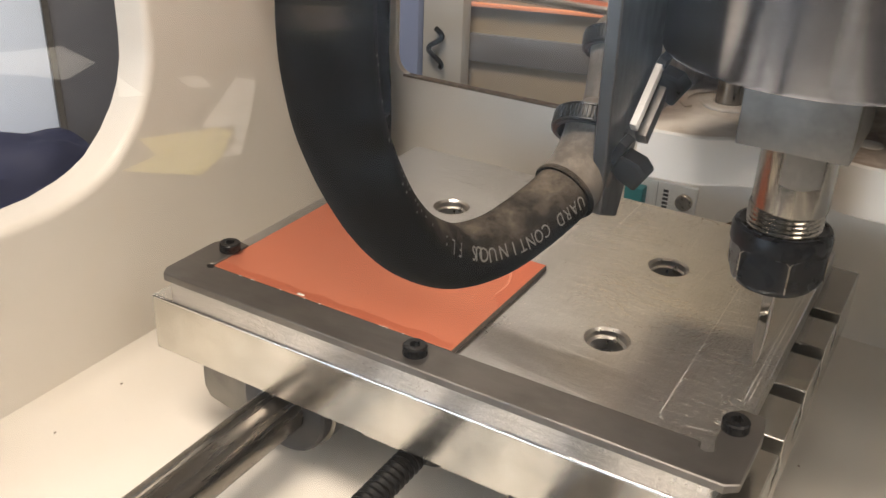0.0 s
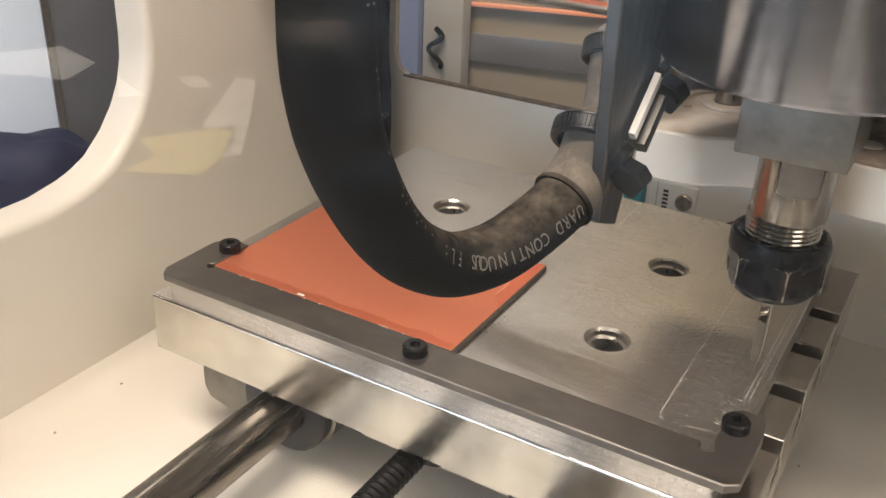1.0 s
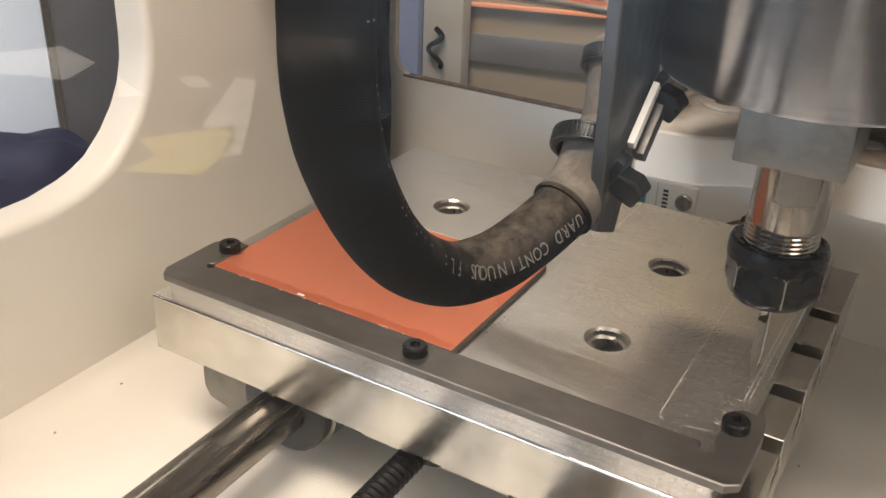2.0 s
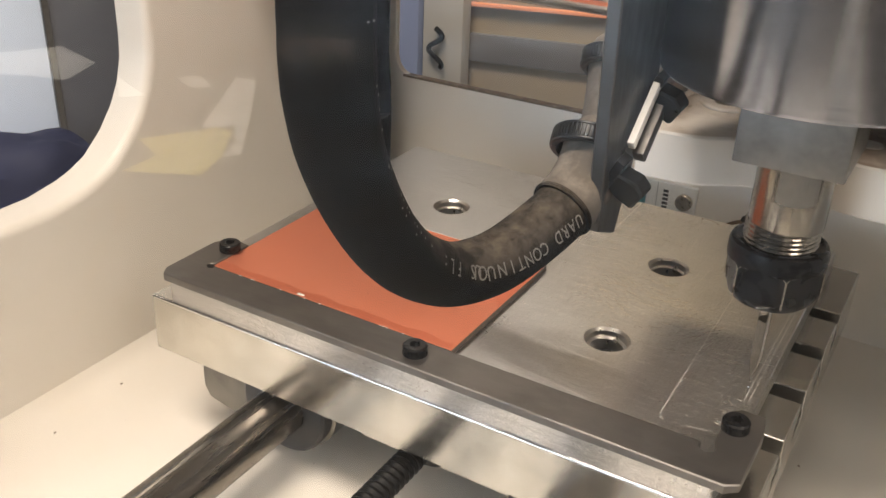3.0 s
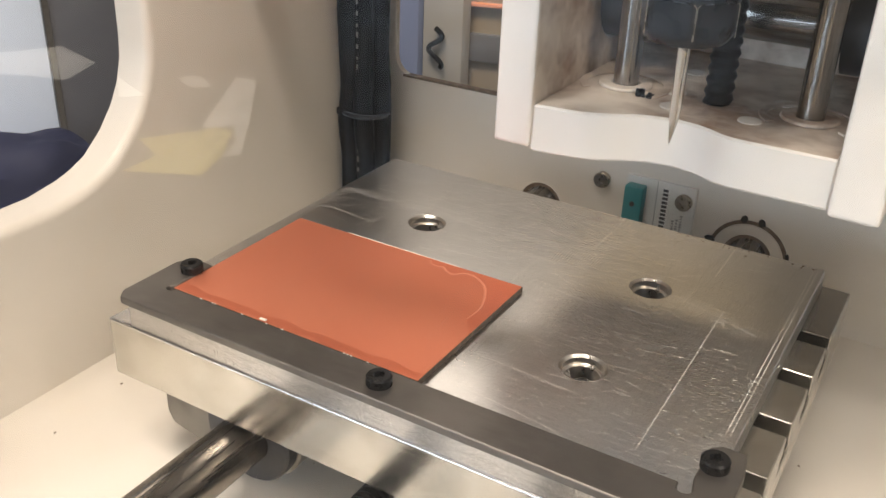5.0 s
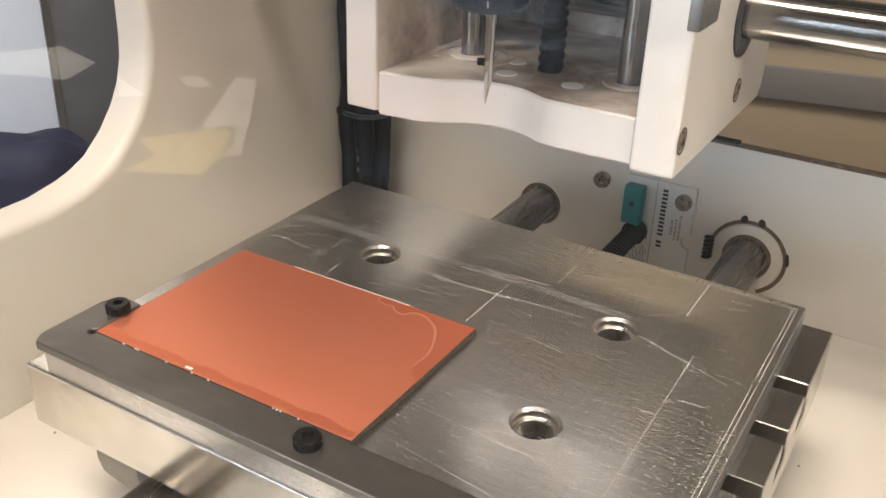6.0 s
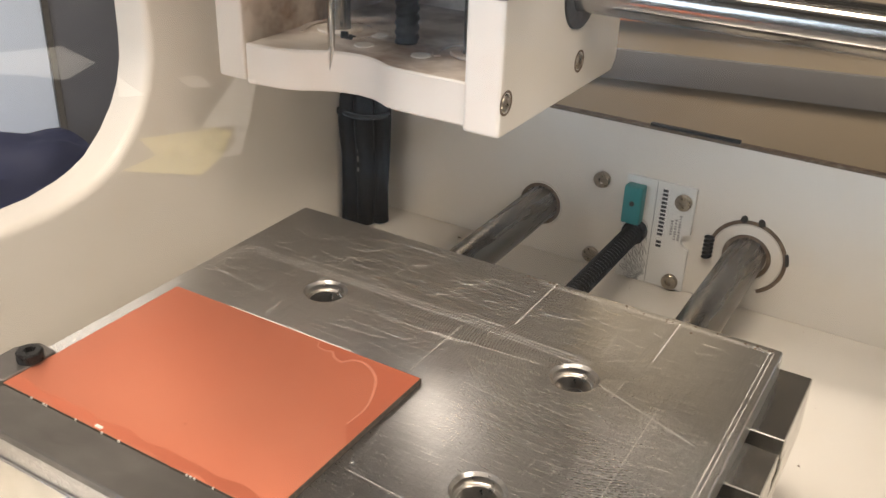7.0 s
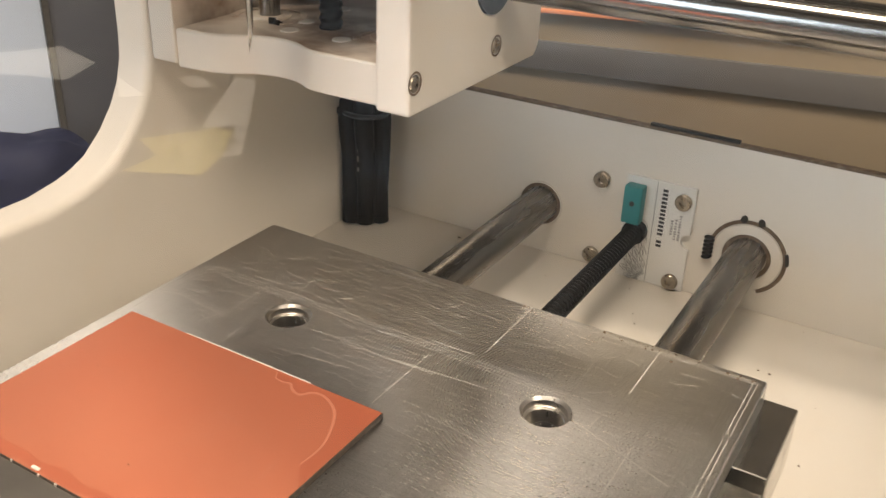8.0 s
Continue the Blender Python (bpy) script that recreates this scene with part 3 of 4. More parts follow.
        slab(ring(x, y, q * 0.6, 7), [], 0.004, 0.03, 0, spots)
    part("grime_spots", spots, DIRT, plate, "brown grime spots")["kind"] = "stuff"
    ob = part("scratches", bm, BRIGHT, plate, "fine bright scratches, scribed lines and specks drawn for sparkle")
    ob["kind"] = "stuff"


def spline(pts, n=14):
    out = []
    ps = [Vector(p) for p in pts]
    for k in range(len(ps) - 1):
        a, b, c, d = ps[max(k - 1, 0)], ps[k], ps[k + 1], ps[min(k + 2, len(ps) - 1)]
        for j in range(n):
            u = j / n
            out.append(0.5 * ((2 * b) + (c - a) * u + (2 * a - 5 * b + 4 * c - d) * u * u + (3 * b - a - 3 * c + d) * u ** 3))
    return out + [ps[-1]]


def flat_ribbon(line, widths, z, bm=None):
    """A thin flat strip along points, lying at height z."""
    tmp = bmesh.new()
    rows = []
    for k, p in enumerate(line):
        d = (line[min(k + 1, len(line) - 1)] - line[max(k - 1, 0)]).normalized()
        n = Vector((-d.y, d.x, 0)) * widths[k] / 2
        rows.append([tmp.verts.new((p.x + n.x, p.y + n.y, z)), tmp.verts.new((p.x - n.x, p.y - n.y, z))])
    for a, b in zip(rows, rows[1:]):
        tmp.faces.new((a[0], a[1], b[1], b[0]))
    return merge(bm, tmp)


def build_bracket():
    inner = [(0.2, 13.0), (0.2, 0.6)] + ring(0.4, -0.6, 1.2, 8, 150, 300) + [(1.6, -0.6), (124.6, -0.6)] + ring(126.0, -1.6, 1.5, 8, 200, 350) + [(126.6, 1.5), (126.6, 12.0), (128.5, 13.6)]
    out = [(-7.4, 11.0), (-8.4, 9.2), (-8.4, -7.6), (-6.6, -10.3), (131.8, -10.9), (134.3, -9.0), (134.3, 7.2), (133.2, 13.6)]
    outline = [(-5.4, 13.4)] + out + inner[::-1]
    return solo("corner_bracket", slab(outline, [], 0.02, 2.1, 0.25), BRACKET, "dark steel alignment bracket screwed to the bed's front", "bracket")


def build_board():
    t = thing("circuit_board", "blank copper-clad circuit board lying in the bracket's corner", "circuit board")
    part("laminate", box(0, 69, 0, 47.8, 0.02, 1.5, 0.05), FR, t, "brown laminate core")
    cu = part("copper_face", box(0.15, 68.85, 0.15, 47.65, 1.5, 1.62, 0.03), COPPER, t, "salmon-pink bare copper")
    rnd = random.Random(3)
    bm = bmesh.new()
    for k in range(52):
        x = 17 + k * 0.66
        box(x, x + 0.36, 47.6, 47.85 + rnd.uniform(0, 0.22), 1.1, 1.70, 0, bm)
    part("rear_burr", bm, BURR, t, "white ragged laminate burr")
    bm = bmesh.new()
    for k in range(66):
        x = 6 + k * 0.9
        if rnd.random() < (0.35 if x < 14 else 0.08):
            box(x, x + rnd.uniform(0.2, 0.5), -0.15 - rnd.uniform(0, 0.15), 0.12, 1.2, 1.68, 0, bm)
    part("front_burr", bm, BURR, t, "white ragged laminate burr")
    # a dried water mark near the rear corner, with duller copper outside it
    mark = [Vector((x, y, 1.635)) for x, y in ((43.2, 47.2), (44.1, 45.4), (46.4, 45.0), (47.9, 45.5), (49.5, 44.0), (51.9, 43.5), (53.6, 45.4), (56.6, 45.6), (60.7, 43.1), (63.4, 38.8), (65.4, 33.0), (65.2, 27.0))]
    line = spline(mark, 6)
    bm = bmesh.new()
    vs = [bm.verts.new((p.x, p.y, 1.632)) for p in line] + [bm.verts.new((x, y, 1.632)) for x, y in ((68.7, 22), (68.7, 47.5))]
    bmesh.ops.triangle_fill(bm, use_beauty=True, edges=[bm.edges.new((a, b)) for a, b in zip(vs, vs[1:] + vs[:1])])
    part("darker_copper", bm, COPPER_DARK, cu, "duller red copper")
    # The front rim's dark reflection, painted as a ribbon of redder copper.
    rim = [Vector((0.4 + 2.0 * k, 1.7 + 0.25 * math.sin(k * 1.3), 0)) for k in range(35)]
    part("darker_copper", flat_ribbon(rim, [2.4 + 0.6 * math.sin(k * 0.9) for k in range(35)], 1.63), COPPER_DARK, cu, "darker reflection along the front edge, put into the colour")
    part("water_mark", flat_ribbon(line, [0.25 + 0.40 * min(1, k / 30) * (1 - max(0, k - 50) / 20) for k in range(len(line))], 1.637), COPPER_PALE, cu, "pale dried water mark")
    bm = bmesh.new()
    for x0, y0, x1, y1, w in ((58.4, 29.2, 59.2, 26.6, 0.12), (61.0, 26.5, 61.5, 20.0, 0.16), (41.5, 30.5, 48.0, 30.0, 0.16), (12.8, 27.2, 15.4, 29.8, 0.2), (20, 41, 27, 38, 0.1)):
        flat_ribbon([Vector((x0, y0, 0)), Vector(((x0 + x1) / 2 + 0.1, (y0 + y1) / 2, 0)), Vector((x1, y1, 0))], [w * 0.3, w, w * 0.3], 1.64, bm)
    part("copper_scratch", bm, COPPER_PALE, cu, "short pale scratches")
    bm = box(26.2, 28.0, 0.4, 1.1, 1.62, 1.9, 0.1)
    part("chip", bm, BURR, t, "white chip of laminate")
    bm = bmesh.new()
    for x, y in ((10.8, 28.3), (39.6, 10.1)):
        box(x, x + 0.3, y, y + 0.35, 1.62, 1.7, 0.05, bm)
    part("speck", bm, OXIDE, cu, "dark specks")["kind"] = "stuff"
    return t


def build_clamp_screws():
    made = []
    for x, y in ((-1.8, 8.2), (63.2, -5.6), (128.9, 6.6)):
        made.append(solo("cap_screw", socket_screw(2.75, 2.2, 1.3, 2.1), OXIDE, "black socket cap screw holding the bracket", "screw", "screws of the bracket"))
        made[-1].location = (x * MM, y * MM, 0)
    return made


bed = build_bed()
bracket = build_bracket()
board = build_board()
clamp_screws = build_clamp_screws()


# ---- carriage on the cross rods ----
CX0, CX1, CZ0, CZ1 = 83.2, 167.4, 36.6, 47.6


def build_carriage():
    t = thing("carriage", "white plastic spindle carriage with dusty floor on steel rods", "machine carriage")
    for x0, x1, yf, hole in ((CX0, 92.4, 34.4, False), (157.2, CX1, 38.2, True)):
        z0 = CZ0 + (0.9 if not hole else -0.6)
        out = [(yf, z0), (108.5, z0 + 0.3), (111.6, z0 + 3.4), (112.0, 112), (yf, 112)]
        bm = slab(out, [ring(81.0, 64.6, 10.6, 40)], x0, x1, 0)
        bmesh.ops.dissolve_limit(bm, angle_limit=radians(1), verts=bm.verts, edges=bm.edges)
        turned(bm, UP_X)
        bevel(bm, 1.2, 50, 4)
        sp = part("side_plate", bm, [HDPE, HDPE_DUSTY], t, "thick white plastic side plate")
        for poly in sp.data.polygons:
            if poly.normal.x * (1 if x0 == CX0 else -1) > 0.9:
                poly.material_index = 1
        a, b = (x0 - 0.3, x1 + 8.5) if not hole else (x0 - 8.5, x1 + 0.2)
        part("bushing", lathe([(6.2, a), (10.5, a), (10.5, b), (6.2, b), (6.2, a)], 36, "x", (0, 81.0, 64.6)), BUSH, sp, "dark rod bushing")
        if hole:
            for y, z in ((40.7, 44.4), (83.0, 44.9)):
                part("screw_seat", lathe([(2.5, 0), (3.1, 0.05), (3.1, 0.12), (2.5, 0.12), (2.5, 0)], 28, "x", (CX1, y, z)), DIRT, sp, "grimy screw seat")
                part("screw", turned(socket_screw(2.3, 0.5, 1.2, 0), Matrix.Translation((CX1 - 0.2, y, z)) @ Matrix.Rotation(radians(90), 4, "Y")), SCREW_STEEL, sp, "sunk brassy screw")
    # floor with a wavy front edge
    front = [(92.4, 35.0), (103.0, 36.2), (107.0, 37.6), (110.4, 39.6), (114.0, 42.0), (118.4, 43.6), (123.0, 44.2), (127.2, 43.6), (130.5, 42.2), (133.0, 40.6), (136.5, 39.8), (141, 39.7), (157.2, 40.0)]
    bm = slab(front + [(157.2, 109), (92.4, 109)], [], CZ0, CZ1, 0.5)
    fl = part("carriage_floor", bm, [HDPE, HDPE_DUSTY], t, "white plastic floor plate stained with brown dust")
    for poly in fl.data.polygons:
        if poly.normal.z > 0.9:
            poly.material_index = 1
    # Added plate; its brown blotches stand in for the shaded interior.
    part("back_plate", box(92.4, 157.2, 103, 109, CZ1, 92, 0.5), HDPE_DUSTY, t, "added back plate, blotched brown for the dark interior")
    for x, y in ((104.0, 61.5), (146.8, 62.0)):
        part("slide_rod", lathe([(2.7, CZ1 - 0.1), (3.0, CZ1 + 0.3), (3.0, 165)], 32, "z", (x, y, 0)), STEEL_Z, t, "polished steel slide rod")
        part("rod_ring", slab(ring(x, y, 6.4, 32), [ring(x, y, 3.2, 28)], CZ1, CZ1 + 0.9, 0.3), HDPE_DUSTY, t, "pale ring round the rod foot")
        part("clamp_collar", slab(ring(x, y, 11.0, 30, -40, 225) + ring(x, y, 9.0, 30, 225, -40), [], CZ1, CZ1 + 0.5, 0.15), HDPE_DUSTY, t, "pale rim round the rod foot")
    part("z_screw", thread(3.4, 113, 2.6, 0.55, "z", (126.4, 61.2, CZ1 + 0.2), 24), SCREW_BLACK, t, "black threaded lift screw")
    for x, y in ((116.0, 63.0), (118.5, 52.5), (136, 53), (140, 70), (115, 82)):
        part("plug", lathe([(2.6, 0), (2.6, 0.25), (2.2, 0.35)], 24, "z", (x, y, CZ1)), HDPE, t, "small pale plug")
    part("cable_clip", box(CX1 - 0.5, CX1 + 2.2, 33, 46, 69.5, 82, 0.6), ALU_GREY, t, "grey cable clip")
    rnd = random.Random(4)
    bm = bmesh.new()
    for k in range(9):
        x, y, q = 110.2 + rnd.uniform(-1.6, 2.2), 55.2 + rnd.uniform(-0.8, 0.8), rnd.uniform(0.3, 0.9)
        box(x, x + q * 1.4, y, y + q, CZ1, CZ1 + rnd.uniform(0.4, 2.0), 0.1, bm)
    part("debris", bm, OXIDE, t, "black crumbs of debris")
    return t


carriage = build_carriage()
for y, z in ((81.0, 64.6), (81.0, 128.0)):
    solo("cross_rod", lathe([(5.6, XL), (6.0, XL + 0.5), (6.0, XR - 0.5), (5.6, XR)], 48, "x", (0, 0, 0)), STEEL_X, "polished steel cross rod carrying the carriage", "rod", "cross rods", at=(0, y, z))


# ---- spindle (its origin is the tool's tip) ----
AX, AY = 126.6, 26.8


def nut_mesh():
    """A collet nut: a round skirt above, six flats below."""
    bm = bmesh.new()
    n = 72
    rows = []
    rim = [(33.6, 7.6, 0), (34.0, 8.4, 0), (33.7, 9.2, 0), (32.8, 9.6, 0), (30.9, 9.6, 0), (30.2, 9.6, 0.35), (29.7, 9.6, 1), (24.7, 9.5, 1), (23.3, 8.9, 1), (22.1, 8.1, 1), (21.5, 7.5, 1), (21.5, 2.4, 0)]
    for z, r, flat in rim:
        row = []
        for k in range(n):
            a = 2 * math.pi * k / n
            d = ((a + radians(5)) % radians(60)) - radians(30)
            hexed = 8.35 / math.cos(d)
            q = r if flat == 0 else min(r, hexed + (1 - flat) * 2.0)
            row.append(bm.verts.new((q * math.cos(a), q * math.sin(a), z)))
        rows.append(row)
    for a, b in zip(rows, rows[1:]):
        for k in range(n):
            bm.faces.new((a[k], a[(k + 1) % n], b[(k + 1) % n], b[k]))
    bm.faces.new(rows[0])
    bm.faces.new(rows[-1])
    return bm


def tool_mesh():
    """An engraving bit: half the shank ground away, tapering to a point."""
    bm = bmesh.new()
    n = 16
    rows = []
    for z, r, cut in ((26, 1.55, 1.55), (19.9, 1.55, 1.55), (19.3, 1.55, 0.1), (7.5, 1.5, 0.05), (5.2, 1.25, 0.04), (3.0, 0.8, 0.03), (1.2, 0.36, 0.02), (0.0, 0.05, 0.01)):
        row = []
        for k in range(n):
            a = 2 * math.pi * k / n
            x, y = r * math.cos(a), r * math.sin(a)
            row.append(bm.verts.new((min(x, cut), y, z)))
        rows.append(row)
    for a, b in zip(rows, rows[1:]):
        for k in range(n):
            bm.faces.new((a[k], a[(k + 1) % n], b[(k + 1) % n], b[k]))
    bm.faces.new(rows[0])
    bm.faces.new(rows[-1])
    return turned(bm, Matrix.Rotation(math.atan2(-0.74, -0.67), 4, "Z"))


def build_spindle():
    t = thing("spindle", "milling spindle with bright motor can, black collet nut and engraving bit", "spindle", at=(AX, AY, 3.6))
    part("motor_can", lathe([(0, 66.4), (26.2, 66.4), (27.4, 66.7), (27.8, 67.4), (27.8, 190), (0, 190)], 96), MOTOR, t, "brushed aluminium motor can")
    part("bearing_block", box(-10.0, 10.0, -9.8, 13, 51.2, 66.6, 0.5), ALU_GREY, t, "grey cast aluminium block")
    part("mount", box(-12, 34, 13.2, 34, 58.5, 110, 0.8), ALU_GREY, t, "grey aluminium spindle mount")
    part("slide_block", box(-36, 32, 34, 62, 62, 112, 1.0), HDPE, t, "white plastic slide block")
    sh = part("shaft", lathe([(7.1, 38.0), (7.2, 38.4), (7.2, 52)], 56, "z", (0.3, 0, 0)), SPINDLE_STEEL, t, "turned steel shaft")
    flat = [(-3.6, 44.6)] + [(-3.6 + 7.2 * k / 8, 44.6 - 0.9 * math.sin(math.pi * k / 8)) for k in range(1, 8)] + [(3.6, 44.6), (3.6, 51.15), (-3.6, 51.15)]
    part("wrench_flat", turned(slab(flat, [], 0, 1.4, 0.1), Matrix.Translation((0.3, 0, 0)) @ Matrix.Rotation(radians(16), 4, "Z") @ Matrix.Translation((0, -5.85, 0)) @ UP_Y), GALV, sh, "rough ground wrench flat")
    part("shaft_thread", thread(7.25, 7.4, 0.95, 0.32, "z", (0, 0, 30.9), 56), SPINDLE_STEEL, t, "fine steel thread")
    nut = part("collet_nut", nut_mesh(), OXIDE, t, "black hexagonal collet nut with worn edges")
    for k in range(6):
        c = radians(25 + 60 * k)
        pts = []
        for s, z in ((-29.4, 23.3), (-29.4, 29.3), (-24, 30.2), (24, 30.2), (29.4, 29.3), (29.4, 23.3)):
            q = min(9.55, 8.35 / math.cos(radians(s))) + 0.03
            pts.append((q * math.cos(c + radians(s)), q * math.sin(c + radians(s)), z))
        for seg in (pts[0:2], pts[1:3], pts[2:4], pts[3:5], pts[4:6]):
            part("edge_line", tube(seg, 0.07, 6), SCREW_STEEL, nut, "bright worn edge")
    part("engraving_bit", tool_mesh(), TOOL, t, "polished pointed engraving bit")
    # clamp plate for the cable, bar and ties, drawn in world millimetres less the spindle's place
    off = Matrix.Translation((-AX, -AY, -3.6))
    plate = [(-3.9, 44.0), (4.7, 40.4), (11.2, 55.0), (18.6, 67.0), (18.6, 120), (-6.6, 120)]
    cp = part("clamp_plate", turned(slab(plate, [], 97.8, 100.4, 0.3), off @ UP_X), PLATE, t, "blued steel clamp plate")
    tilt = Matrix.Rotation(math.atan2(8.5, 10.3), 4, "X")
    # White colour stands for the bright reflection on the bar's front edge.
    part("support_bar", turned(box(-0.6, 0.7, -7.6, 7.0, -0.7, 1.2, 0.15), off @ Matrix.Translation((101.9, 9.2, 63.4)) @ tilt), PAPER, t, "bar edge with its bright reflection put in as white")
    part("bar_shank", turned(box(-1.0, 1.2, -7.5, 7.5, -1.6, 1.2, 0.3), off @ Matrix.Translation((102.6, 11.6, 60.8)) @ tilt), PLATE, t, "dark steel shank")
    for c, r, d in (((93.5, 4.2, 56.7), 6.5, (1.4, -8, -8.4)), ((90.6, 16.5, 69.2), 4.4, (2.8, -7.9, -9.5))):
        m = off @ Matrix.Translation(c) @ Vector(d).to_track_quat("Z", "Y").to_matrix().to_4x4()
        tie = part("cable_tie", turned(lathe([(r - 0.8, -1.9), (r, -1.9), (r + 0.4, -1.6), (r + 0.4, -1.3), (r + 0.15, -1.2), (r + 0.15, 1.2), (r + 0.4, 1.3), (r + 0.4, 1.6), (r, 1.9), (r - 0.8, 1.9), (r - 0.8, -1.9)], 40), m), NYLON, t, "black nylon cable tie")
        bm = bmesh.new()
        for k in range(56):
            a = 2 * math.pi * k / 56
            merge(bm, turned(box(-0.3, 0.3, -0.22, 0.22, -1.2, 1.2, 0.08), Matrix.Rotation(a, 4, "Z") @ Matrix.Translation((r + 0.2, 0, 0))))
        part("tie_teeth", turned(bm, m), NYLON, tie, "fine moulded ribs")
    for y, z in ((-0.4, 52.7), (15.3, 64.0)):
        head = off @ Matrix.Translation((104.2, y, z)) @ Matrix.Rotation(radians(28), 4, "Y") @ Matrix.Rotation(radians(18), 4, "X")
        hd = part("tie_head", turned(slab([(-3.4, -2.2), (-1.2, -3.2), (2.4, -3.0), (2.9, 1.6), (0.6, 2.8), (-3.0, 2.0)], [], -1.9, 1.9, 0.45), head @ UP_Y), NYLON, t, "black cable tie head")
        part("tie_tail", turned(box(-4.6, -2.8, -1.5, 1.5, -1.0, 4.4, 0.3), head), NYLON, hd, "bent end of the tie")
    return t


spindle = build_spindle()

# ---- the cable: rigid links along a sagging line ----
LINKS, STEP, CABLE_R, THIN, SLEEVED = 160, 1.2, 5.5, 16, 27
LINE_LOW = [(90.5, 18.4, 70.4), (93.3, 10.5, 60.9), (94.7, 2.5, 52.5), (93.8, -6.2, 47.6), (91.0, -15.2, 43.9), (88.1, -22.0, 41.8), (84.5, -29.2, 42.0), (83.5, -39.2, 48.0), (84.2, -48.2, 56.2), (86.0, -56.8, 66.2), (87.8, -63.3, 75.5), (89.3, -67.0, 83.0), (90.1, -68.5, 88.5), (89.5, -67.7, 94.9), (89.5, -67.7, 130), (89.5, -67.7, 200)]
LINE_MID = [(90.5, 18.4, 87.2), (93.3, 10.5, 77.7), (94.7, 2.5, 69.3), (93.8, -6.2, 64.4), (91.0, -15.2, 60.7), (87.7, -22.7, 57.5), (83.9, -29.3, 57.7), (85.1, -42.1, 63.8), (85.7, -50.7, 69.8), (87.0, -59.2, 77.1), (88.1, -65.5, 84.5), (88.6, -69.1, 90.9), (88.8, -70.9, 96.4), (87.9, -70.3, 102.4), (87.9, -70.3, 130.0), (87.9, -70.3, 200.0)]
LINE_HIGH = [(90.5, 18.4, 99.2), (93.3, 10.5, 89.7), (94.7, 2.5, 81.3), (93.8, -6.2, 76.4), (91.0, -15.2, 72.7), (87.3, -21.9, 69.1), (83.3, -28.2, 68.8), (84.5, -40.8, 73.0), (84.9, -48.9, 77.2), (85.9, -57.3, 83.0), (87.5, -64.2, 89.0), (88.3, -68.0, 94.9), (88.6, -69.8, 100.2), (88.3, -69.6, 105.6), (88.3, -69.6, 135.0), (88.3, -69.6, 205.0)]


def spaced(curve, step, count):
    """Points at equal steps along a line of points."""
    out, k, p, left = [curve[0]], 0, curve[0], step
    while len(out) < count and k < len(curve) - 1:
        q = curve[k + 1]
        d = (q - p).length
        if d >= left:
            p = p + (q - p) * (left / d)
            out.append(p)
            left = step
        else:
            left -= d
            p, k = q, k + 1
    while len(out) < count:
        out.append(out[-1] + Vector((0, 0, step)))
    return out


def link_mesh(r):
    """A short round link with ball ends, so that neighbours join smoothly at any bend."""
    c = 0.996
    prof = [(c * r * math.sin(radians(a)), -STEP / 2 - c * r * math.cos(radians(a))) for a in (0, 18, 36, 54, 72, 86)] + [(r, -STEP / 2)]
    prof += [(r, STEP / 2)] + [(c * r * math.sin(radians(a)), STEP / 2 + c * r * math.cos(radians(a))) for a in (86, 72, 54, 36, 18, 0)]
    return lathe(prof, 36)


def letter_mesh(ch, shift):
    font = bpy.data.curves.new("letter", "FONT")
    font.body, font.size, font.extrude, font.align_x, font.align_y = ch, 3.4 * MM, 0.03 * MM, "CENTER", "CENTER"
    tmp = new("tmp", font)
    me = bpy.data.meshes.new_from_object(tmp.evaluated_get(bpy.context.evaluated_depsgraph_get()))
    bpy.data.objects.remove(tmp)
    me.materials.clear()
    me.materials.append(LETTER)
    for v in me.vertices:
        u, w, h = 0.66 * v.co.x / MM + shift, v.co.y / MM, v.co.z / MM
        ang, q = -w / CABLE_R, (CABLE_R + 0.16 + h) * MM
        v.co = (q * math.cos(ang), q * math.sin(ang), u * MM)
    return me


def build_cable():
    t = thing("cable", "thick black cable with faded printing, sagging from the spindle", "cable")
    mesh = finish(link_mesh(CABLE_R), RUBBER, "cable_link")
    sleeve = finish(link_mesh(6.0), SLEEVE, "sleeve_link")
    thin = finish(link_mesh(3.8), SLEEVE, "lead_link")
    made = []
    words = "UARD CONTINUOUS FL"
    for k in range(LINKS):
        ob = new(*(("lead_link", thin) if k < THIN else ("sleeve_link", sleeve) if k < SLEEVED else ("cable_link", mesh)))
        ob.parent = t
        made.append(ob)
    for n, ch in enumerate(words):
        at = SLEEVED * STEP + 3.6 + 1.68 * n + 0.06 * max(0, n - 8) ** 2
        k = int(at / STEP)
        if ch != " ":
            le = new("printed_letter", letter_mesh(ch, at - (k + 0.5) * STEP))
            le.parent = made[k]
            le["label"] = "faded pale printed letter"
    # worn remains of the print further along, no longer to be read
    rnd = random.Random(21)
    at = SLEEVED * STEP + 40.0
    while at < 150:
        k = int(at / STEP)
        le = new("printed_mark", letter_mesh(rnd.choice(".:-."), at - (k + 0.5) * STEP))
        le.parent = made[k]
        le["label"] = "worn pale printed mark"
        at += rnd.choice((1.5, 2.4, 3.6, 7.0))
    part("sleeve_lip", lathe([(5.5, -0.5), (6.05, -0.5), (6.2, 0.0), (6.0, 0.45), (5.5, 0.5), (5.5, -0.5)], 36), RUBBER, made[SLEEVED + 1], "dark ragged sleeve edge")
    return t, made


cable, links = build_cable()


